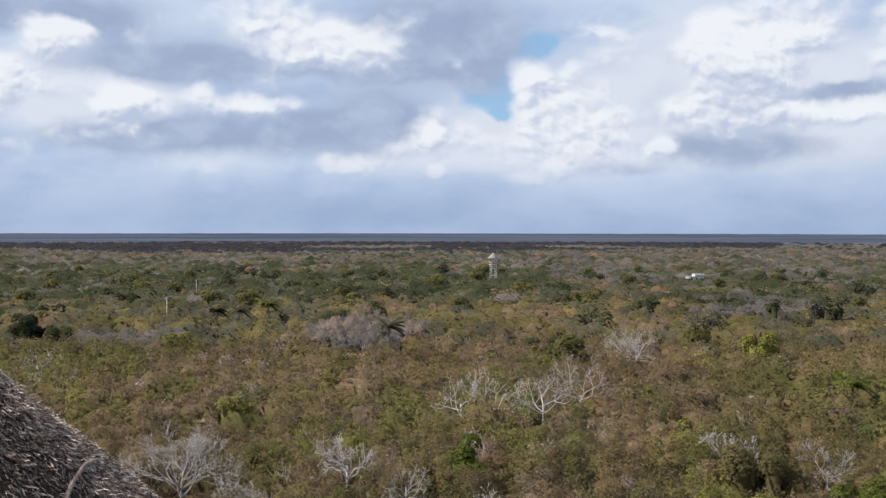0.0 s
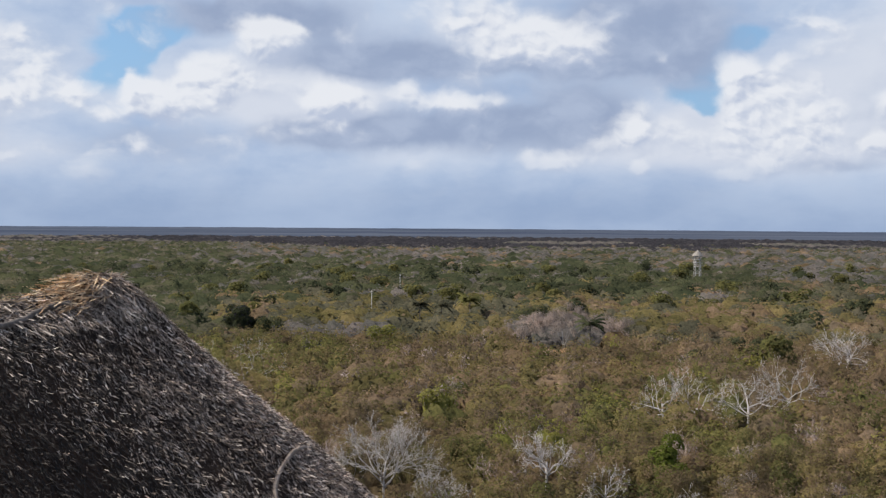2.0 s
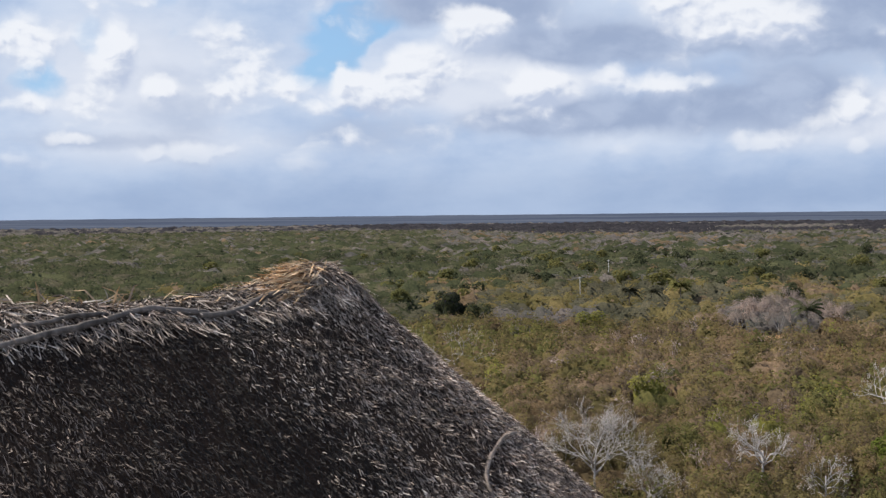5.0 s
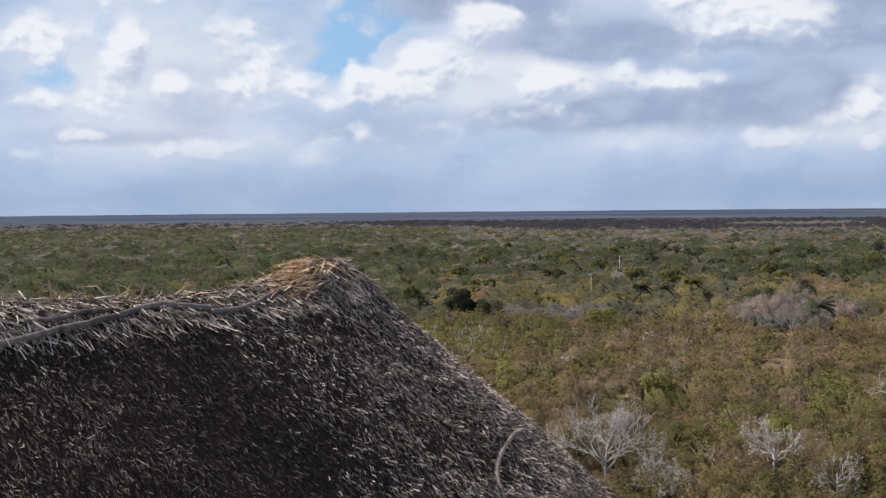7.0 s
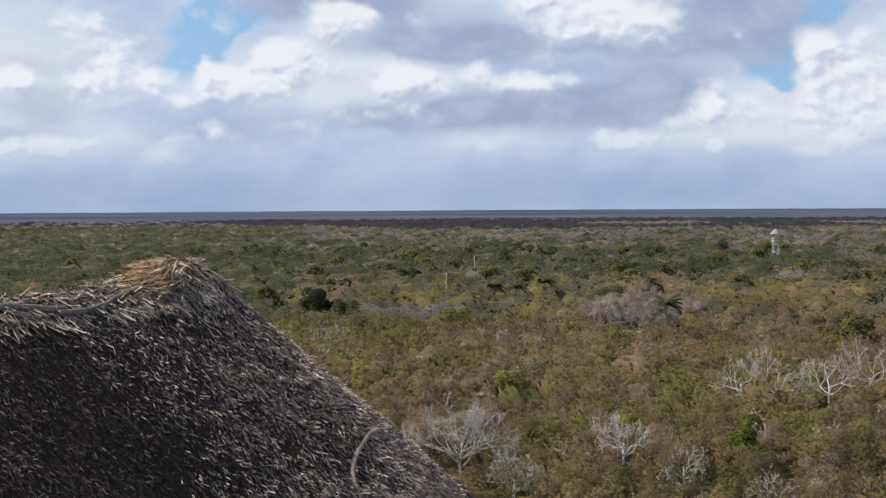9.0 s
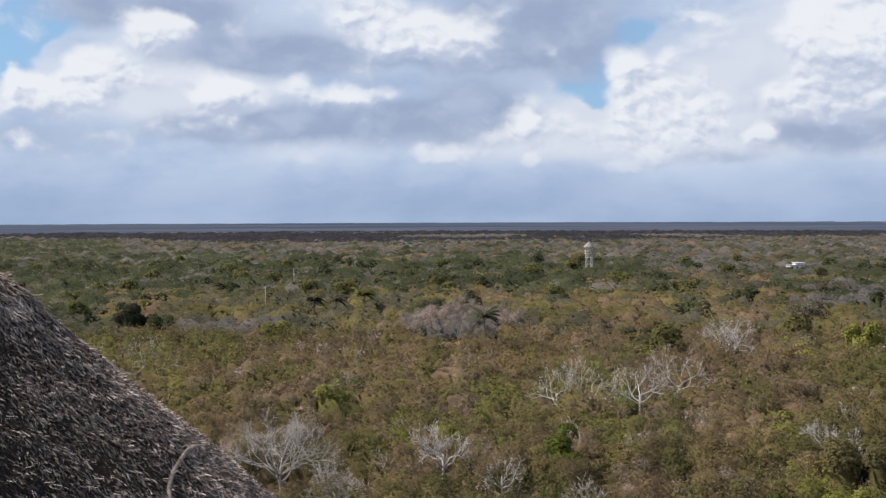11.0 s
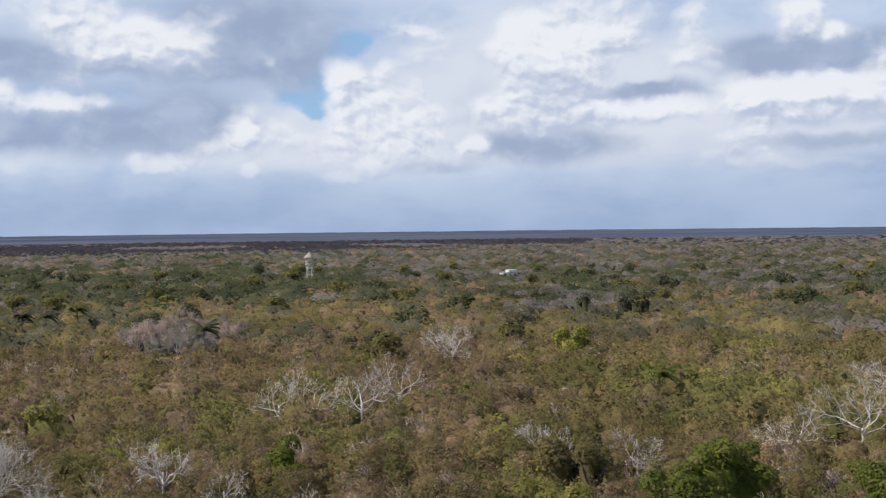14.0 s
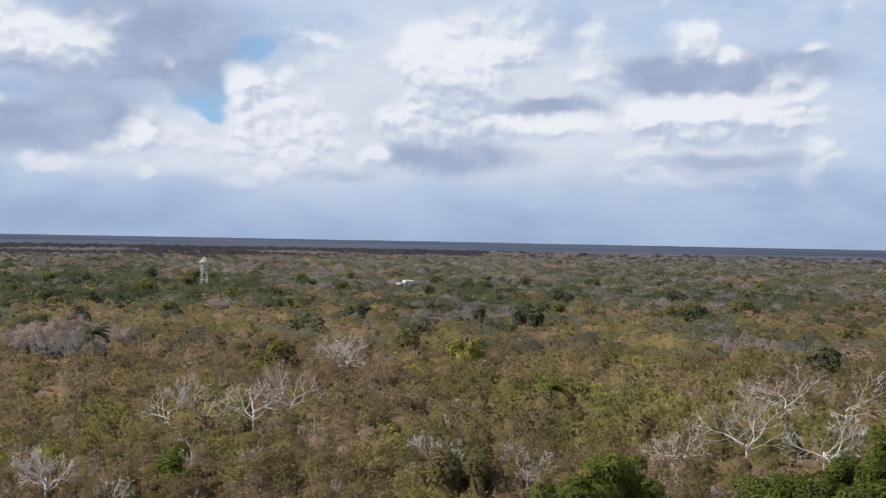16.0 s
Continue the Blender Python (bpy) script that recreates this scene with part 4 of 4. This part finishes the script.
at(dead_tree(8, 9.0, 8.0, GREY_BARE, 1.4), 18.3, 189, clear=4.3)
at(dead_tree(9, 2.6, 6.2, GREY_BARE, 0.8), 1.7, 102, clear=1.6)
at(dead_tree(10, 4.0, 5.4, GREY_BARE, 1.3), -2.4, 96, clear=2.0)
at(dead_tree(11, 6.4, 6.6, WHITE_BARE, 1.0, lean=-4), -24.4, 137, clear=3.5)
at(dead_tree(12, 9.0, 8.3, WHITE_BARE, 1.7), -27.0, 147, clear=5.2)
at(dead_tree(13, 9.0, 8.4, WHITE_BARE, 1.6), -28.6, 184, clear=5.2)
at(dead_tree(14, 9.0, 8.6, WHITE_BARE, 1.6), -31.2, 181, clear=5.2)
at(dead_tree(15, 7.0, 7.6, WHITE_BARE, 1.5), -30.3, 141, clear=4.5)
at(dead_tree(16, 4.0, 6.0, GREY_BARE, 2.0), -13.0, 124, clear=2.0)
at(dead_tree(18, 4.0, 6.0, GREY_BARE, 2.0), -17.2, 120, clear=2.0)

# green trees that rise over the scrub
at(plant("tree", "leafy green tree rising above the scrub", "tree", V_, 101, 3.7, 8.8, 1.6, 4200, 0.32, stem_count=4, stem_thick=0.14, extra=G_, lobes=(16, 24)), -21.2, 108)
at(plant("tree", "leafy green tree rising above the scrub", "tree", V_, 102, 3.6, 7.0, 1.6, 3600, 0.34, stem_count=4, stem_thick=0.14, extra=G_, lobes=(16, 24)), -19.6, 100)
at(plant("tree", "broad bright green tree with dense leaves", "tree", V_, 103, 5.6, 7.8, 1.2, 7000, 0.34, stem_count=5, stem_thick=0.15, extra=G_, lobes=(16, 24)), -29.4, 104)
at(plant("tree", "broad bright green tree with dense leaves", "tree", V_, 104, 3.8, 8.4, 2.0, 4200, 0.34, stem_count=4, stem_thick=0.14, extra=G_, lobes=(16, 24)), -31.8, 112)
at(plant("tree", "tall green tree with a dense leafy crown", "tree", V_, 105, 3.0, 9.4, 3.0, 1500, 0.36, stem_count=3, stem_thick=0.14), -33.6, 128)
at(plant("tree", "low tree with yellow-green leaves", "tree", L_, 106, 4.2, 6.5, 1.2, 3000, 0.30, stem_count=4, lobes=(7, 11)), -14.0, 96)
at(plant("tree", "dark-leaved tree with pale crooked stems", "tree", O_, 107, 4.3, 7.6, 1.4, 2400, 0.30, stem_count=7, stem_thick=0.11, bark=DEADWOOD, extra=D_, lobes=(7, 10)), -14.6, 112)
at(plant("bush", "small bright green leafy bush", "bush", V_, 108, 2.2, 4.6, 1.0, 900, 0.28), -11.0, 99)
at(plant("tree", "rounded bright green tree among dry brush", "tree", L_, 109, 3.1, 7.8, 1.6, 1900, 0.42, extra=V_), -14.5, 228)
at(plant("tree", "large dark evergreen tree above the scrub", "tree", D_, 110, 5.0, 8.6, 1.0, 2600, 0.5, extra=E_, lobes=(10, 14)), 18.3, 272)
at(plant("tree", "dark evergreen tree beside a larger one", "tree", D_, 120, 3.4, 5.6, 1.0, 900, 0.45, extra=G_), 17.1, 268)
at(plant("tree", "yellow-green flowering tree above the scrub", "tree", L_, 111, 3.0, 5.6, 1.6, 800, 0.42), 11.9, 246)
at(plant("tree", "dark green leafy tree in the brush", "tree", V_, 112, 2.3, 7.2, 1.0, 1300, 0.30, extra=G_), -1.2, 119)
at(plant("tree", "pale green tree in the scrub", "tree", L_, 113, 2.2, 5.6, 1.4, 700, 0.34, extra=Y_), 9.5, 158)
at(plant("tree", "tall dark tree on a pale trunk", "tree", D_, 114, 2.3, 8.8, 4.4, 420, 0.5, stem_count=2, stem_thick=0.2, bark=DEADWOOD), -14.8, 312)
at(plant("tree", "tall dark tree on a pale trunk", "tree", M_, 115, 3.0, 9.0, 3.8, 620, 0.5, stem_count=3, stem_thick=0.2, bark=DEADWOOD), -16.6, 306)
at(plant("tree", "tall dark tree on a pale trunk", "tree", D_, 116, 2.5, 8.2, 4.0, 460, 0.5, stem_count=3, stem_thick=0.2, bark=DEADWOOD), -17.5, 316)
at(plant("tree", "dark grey-green spreading tree", "tree", M_, 117, 4.6, 6.6, 1.0, 1000, 0.5, extra=Y_), -12.0, 288)
at(plant("tree", "dark green tree in the dry brush", "tree", D_, 118, 3.2, 5.4, 0.8, 800, 0.42), -4.4, 235)
at(plant("tree", "dark green tree above the brush", "tree", D_, 119, 4.5, 7.6, 1.0, 1000, 0.5, extra=G_), 5.0, 292)


def grey_thicket():
    """Leafless grey trees standing together behind dry grass."""
    r = np.random.default_rng(55)
    models = [plant("bare_tree", "leafless grey-brown tree in a thicket", "tree", T_, 500 + v, 3.0, 8.0, 0.6, 480, 0.30, 0.06, "grey thicket", stem_count=5, bark=GREYWOOD, lobes=(6, 9)) for v in range(3)]
    for n in range(26):
        u = (n + r.uniform(0, 1)) / 26 * 2 - 1
        m = pose(*plan(3.9 + 3.0 * u, 262 + r.uniform(-12, 16)), 0, 0, 0, r.uniform(0, 360))
        ob = models[n] if n < 3 else copy_thing(models[n % 3], m)
        ob.matrix_basis = m @ Matrix.Scale(r.uniform(0.92, 1.06) * (1.2 - 0.5 * abs(u + 0.15) ** 1.6), 4)
    for u in (-2.1, -1.0, 0.2, 1.4, 2.5):
        x, y = plan(3.75 + u, 250)
        CLEAR.append((x, y, 6.0))


grey_thicket()


def near_bushes():
    """Single bushes and trees of the scrub that the camera passes nearest."""
    r = np.random.default_rng(77)
    olive = "olive-green bush with small dry leaves"
    brown = "brown leafless bush with fine dry twigs"
    grey = "pale grey leafless bush in the scrub"
    green = "green leafy bush in the dry scrub"
    models = []
    for v in range(4):
        models.append((0.40, plant("bush", olive, "bush", O_, 200 + v, 2.0, 4.6, 1.2, 400, 0.22, 0.03, "bushes of the scrub", extra=B_)))
        models.append((0.75, plant("bush", brown, "bush", B_, 210 + v, 2.0, 4.6, 1.0, 440, 0.22, 0.03, "bushes of the scrub", extra=O_)))
        models.append((0.86, plant("bush", grey, "bush", Y_, 220 + v, 1.8, 4.6, 0.8, 400, 0.2, 0.032, "bushes of the scrub", stem_count=5, bark=DEADWOOD)))
        models.append((1.00, plant("bush", green, "bush", G_, 230 + v, 1.9, 4.8, 1.0, 400, 0.24, 0.03, "bushes of the scrub")))
    x, y, d, a = scatter(r, 88, 128, 17.0, -34.5, 22.0)
    used = set()
    for i in range(len(x)):
        u = r.uniform(0, 1)
        level = 0.40 if u < 0.40 else 0.75 if u < 0.75 else 0.86 if u < 0.86 else 1.0
        k = [j for j, (lv, ob) in enumerate(models) if lv == level][int(r.integers(0, 4))]
        m = pose(x[i], y[i], 0, 0, 0, r.uniform(0, 360))
        sc = r.uniform(0.75, 1.25)
        model = models[k][1]
        if k in used:
            ob = copy_thing(model, m)
        else:
            ob = model
            used.add(k)
        ob.matrix_basis = m @ Matrix.Scale(sc, 4)


near_bushes()


def round_trees():
    """Evergreen trees with rounded crowns scattered over the middle distance."""
    r = np.random.default_rng(91)
    models = []
    for v in range(3):
        models.append(plant("tree", "rounded dark evergreen tree on the plain", "tree", D_, 300 + v, 3.4, 6.4, 0.8, 380, 0.74, group="trees of the plain", stem_count=2))
        models.append(plant("tree", "rounded green tree on the plain", "tree", G_, 310 + v, 3.2, 6.2, 0.8, 380, 0.74, group="trees of the plain", stem_count=2))
    x, y, d, a = scatter(r, 190, 620, 260.0, -36.0, 30.0)
    keep = (soft_noise(x, y, 90, 41) + 0.25 * ((a > -4) & (d > 330)) > 0.60) & ~((abs(a - 3.9) < 3.0) & (d < 300)) & ~((a > 6.5) & (a < 13) & (d > 255) & (d < 325)) & ~((a > 10) & (a < 14) & (d > 215) & (d < 262)) & ~((abs(a + 11.4) < 1.3) & (d > 480) & (d < 550)) & ~((abs(a + 2.3) < 0.8) & (d > 440) & (d < 510))
    keep &= (d > 320) | (r.uniform(0, 1, len(d)) < 0.45)
    x, y = x[keep], y[keep]
    order = r.permutation(len(x))[:260]
    for n, i in enumerate(order):
        k = int(r.integers(0, 6)) if n >= 6 else n
        m = pose(x[i], y[i], 0, 0, 0, r.uniform(0, 360))
        ob = models[k] if n < 6 else copy_thing(models[k], m)
        ob.matrix_basis = m @ Matrix.Scale(r.uniform(0.7, 1.35), 4)


round_trees()


def palm(seed, high, label, fronds, droop, mat):
    r = random.Random(seed)
    ob = tagged(new("palm"), label, "palm", "palms")
    bm = bmesh.new()
    tube(bm, [(0, 0, -0.1), (0.1, 0, high * 0.5), (0.05, 0.1, high)], [0.18, 0.14, 0.13], 7)
    part("trunk", bm, BARK, ob, "", True)
    for k in range(fronds):
        a, rise = 2.4 * k + r.uniform(-0.2, 0.2), 1.7 * (k + 0.5) / fronds - 0.25
        out = Vector((math.cos(a), math.sin(a), 0))
        side = Vector((-math.sin(a), math.cos(a), 0))
        ln = r.uniform(2.3, 3.2)
        rib = [Vector((0.05, 0.1, high)) + out * ln * t + Vector((0, 0, ln * (rise * t * 0.8 - droop * 0.8 * t * t))) for t in (0, 0.2, 0.4, 0.6, 0.8, 1.0)]
        co = []
        for i in range(5):
            for s in (-1, 1):
                for j in range(3):
                    p = rib[i].lerp(rib[i + 1], j / 3)
                    q = p + side * s * 0.75 * (1.1 - 0.14 * i) + out * 0.35 - Vector((0, 0, 0.22 + 0.3 * droop))
                    co.append([p, p + out * 0.26, q + out * 0.12, q])
        co = np.array([[tuple(v) for v in c] for c in co])
        up = np.tile(np.array(tuple((out * 0.5 + Vector((0, 0, 1))).normalized())), (len(co), 1))
        link_mesh("frond", quads_mesh("frond", co, np.full(len(co), 0.4), None, up), mat, ob)
    return ob


at(palm(1, 6.2, "green fan of a palm above the scrub", 26, 0.7, MUTED), 10.3, 297, clear=5)
at(palm(2, 6.6, "green fan of a palm above the scrub", 26, 0.7, GREEN), 8.0, 309, clear=5)
at(palm(3, 6.4, "dark palm with short fronds", 18, 0.55, DARK), 2.5, 243, clear=4)
at(palm(4, 4.5, "green palm standing in the dry brush", 18, 0.5, VIVID), -18.2, 178, clear=5)
at(palm(5, 5.6, "green fan of a palm above the scrub", 20, 0.8, MUTED), 9.3, 303, clear=4)


# ---- buildings and poles far off ----
def lookout_tower():
    ob = tagged(new("lookout_tower"), "pale timber lookout tower with a thatched cap", "tower")
    top, half = 12.4, 1.0
    corners = [(-1, -1), (1, -1), (1, 1), (-1, 1)]
    for sx, sy in corners:
        b = bmesh.new()
        tube(b, [(sx * half * 1.25, sy * half * 1.25, -0.1), (sx * half * 1.1, sy * half * 1.1, 6), (sx * half, sy * half, top + 0.9)], [0.12, 0.11, 0.10], 8)
        part("leg", b, TOWERWOOD, ob, "", True)
    for level in range(4):
        z0, z1 = 1.0 + 2.6 * level, 3.4 + 2.6 * level
        for i in range(4):
            (ax, ay), (bx, by) = corners[i], corners[(i + 1) % 4]
            s0, s1 = half * (1.25 - 0.02 * z0), half * (1.25 - 0.02 * z1)
            b = bmesh.new()
            tube(b, [(ax * s0, ay * s0, z0), (bx * s1, by * s1, z1)], [0.06, 0.06], 6)
            part("brace", b, TOWERWOOD, ob)
            b = bmesh.new()
            tube(b, [(ax * s1, ay * s1, z1), (bx * s1, by * s1, z1)], [0.09, 0.09], 6)
            part("beam", b, TOWERWOOD, ob)
    b = bmesh.new()
    box(b, -1.45, 1.45, -1.45, 1.45, 10.2, 10.4, 0.03)
    part("platform", b, TOWERWOOD, ob)
    for i in range(4):
        (ax, ay), (bx, by) = corners[i], corners[(i + 1) % 4]
        b = bmesh.new()
        tube(b, [(ax * 1.5, ay * 1.5, 11.3), (bx * 1.5, by * 1.5, 11.3)], [0.07, 0.07], 6)
        part("rail", b, TOWERWOOD, ob)
    b = bmesh.new()
    eave = [b.verts.new((2.25 * math.cos(6.283 * k / 12), 2.25 * math.sin(6.283 * k / 12), 12.9 + 0.1 * (k % 2))) for k in range(12)]
    lower = [b.verts.new((2.15 * math.cos(6.283 * k / 12), 2.15 * math.sin(6.283 * k / 12), 12.6)) for k in range(12)]
    mid = [b.verts.new((1.1 * math.cos(6.283 * k / 12), 1.1 * math.sin(6.283 * k / 12), 14.2)) for k in range(12)]
    tip = b.verts.new((0, 0, 15.2))
    for k in range(12):
        j = (k + 1) % 12
        b.faces.new((eave[k], eave[j], mid[j], mid[k]))
        b.faces.new((mid[k], mid[j], tip))
        b.faces.new((lower[k], lower[j], eave[j], eave[k]))
    b.faces.new(lower[::-1])
    part("roof", b, TOWER_THATCH, ob, "pale thatched cap")
    return ob


TOWER_THATCH = stone_material("pale_thatch", (0.25, 0.22, 0.19), (0.42, 0.38, 0.34))
at(lookout_tower(), -2.3, 505, 14, clear=6)


def white_house():
    ob = tagged(new("house"), "low white flat-roofed house among trees", "house")
    b = bmesh.new()
    box(b, -3.0, 3.4, -2.5, 2.5, -0.1, 4.5, 0.04)
    part("wall", b, WHITEWALL, ob)
    b = bmesh.new()
    box(b, -3.3, 3.7, -2.8, 2.8, 4.5, 4.7, 0.03)
    part("roof", b, GREYROOF, ob, "grey flat roof slab")
    b = bmesh.new()
    box(b, -0.6, 3.2, -2.3, 1.8, 4.7, 5.5, 0.04)
    part("upper_wall", b, WHITEWALL, ob)
    b = bmesh.new()
    box(b, -0.9, 3.5, -2.6, 2.1, 5.5, 5.65, 0.03)
    part("roof", b, WHITEWALL, ob, "white upper roof slab")
    for x in (-2.6, -0.4, 1.8):
        b = bmesh.new()
        for x0, x1, z0, z1 in ((x, x + 0.08, 2.9, 4.1), (x + 0.82, x + 0.9, 2.9, 4.1), (x + 0.08, x + 0.82, 2.9, 2.98), (x + 0.08, x + 0.82, 4.02, 4.1)):
            box(b, x0, x1, -2.56, -2.44, z0, z1)
        window = part("window", b, GREYROOF, ob)
        b = bmesh.new()
        box(b, x + 0.08, x + 0.82, -2.52, -2.46, 2.98, 4.02)
        part("pane", b, DARKGLASS, window, "dark window pane")
    return ob


at(white_house(), -11.4, 540, 8, clear=11)


def utility_pole(high):
    ob = tagged(new("utility_pole"), "pale concrete utility pole with a crossarm", "pole", "utility poles")
    b = bmesh.new()
    tube(b, [(0, 0, -0.1), (0, 0, high)], [0.11, 0.08], 8)
    part("shaft", b, TOWERWOOD, ob, "", True)
    b = bmesh.new()
    box(b, -0.8, 0.8, -0.06, 0.06, high - 0.5, high - 0.36, 0.01)
    part("crossarm", b, TOWERWOOD, ob)
    return ob


at(utility_pole(8.2), 12.5, 318, 70)
at(utility_pole(8.4), 11.2, 414, 70)


# ---- the scrub and woods all round ----
rng_plants = np.random.default_rng(21)
stand("scrub", "dense dry scrub of olive and brown bushes", rng_plants, 82, 150, 8.0, 152, 0.27, 0.034, 4.1, 0.8, 2.15, 27.0, wide=0.36, stray=0.5, core=(9, 2, 0.82, 0.62))
stand("scrub", "dense dry scrub of olive and brown bushes", rng_plants, 150, 260, 12.0, 76, 0.44, 0.055, 4.3, 0.8, 2.6, 27.0, wide=0.38, stray=0.45, even=0.15, core=(9, 2, 0.9, 0.68))
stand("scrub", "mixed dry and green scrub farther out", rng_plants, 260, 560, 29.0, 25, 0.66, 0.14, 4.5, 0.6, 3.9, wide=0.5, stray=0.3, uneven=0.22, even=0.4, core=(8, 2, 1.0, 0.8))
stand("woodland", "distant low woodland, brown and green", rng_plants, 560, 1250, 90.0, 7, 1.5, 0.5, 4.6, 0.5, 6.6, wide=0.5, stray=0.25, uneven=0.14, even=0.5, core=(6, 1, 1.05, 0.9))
stand("woodland", "woodland on the plain coloured dark for cloud shadow", rng_plants, 1250, 1700, 165.0, 2, 2.4, 1.0, 4.6, 0.5, 9.0, wide=0.5, only=shaded_wood, stray=0.2, uneven=0.1, even=0.3, core=(6, 1, 1.1, 0.95))


def far_canopy():
    """The closed canopy of the woods from beyond the dark band to the horizon."""
    rings = np.array([1700, 1760, 1850, 2000, 2200, 2450, 2750, 3100, 3500, 3800, 3990.0])
    az = np.radians(np.arange(-45.0, 48.01, 0.25))
    rr, aa = np.meshgrid(rings, az, indexing="ij")
    x, y = -rr * np.sin(aa), rr * np.cos(aa)
    z = 1.3 + 0.7 * (soft_noise(x.ravel(), y.ravel(), 160, 61) - 0.5) + 0.8 * (soft_noise(x.ravel(), y.ravel(), 900, 62) - 0.5)
    z[:len(az)] = -0.1
    bm = bmesh.new()
    vs = [bm.verts.new(c) for c in zip(x.ravel(), y.ravel(), z)]
    n = len(az)
    for i in range(len(rings) - 1):
        for k in range(n - 1):
            bm.faces.new((vs[i * n + k], vs[(i + 1) * n + k], vs[(i + 1) * n + k + 1], vs[i * n + k + 1]))
    bmesh.ops.recalc_face_normals(bm, faces=bm.faces[:])
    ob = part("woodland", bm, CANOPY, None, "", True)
    tagged(ob, "grey-blue woodland stretching to the horizon, haze put into its colour", "woodland", kind="stuff")


far_canopy()
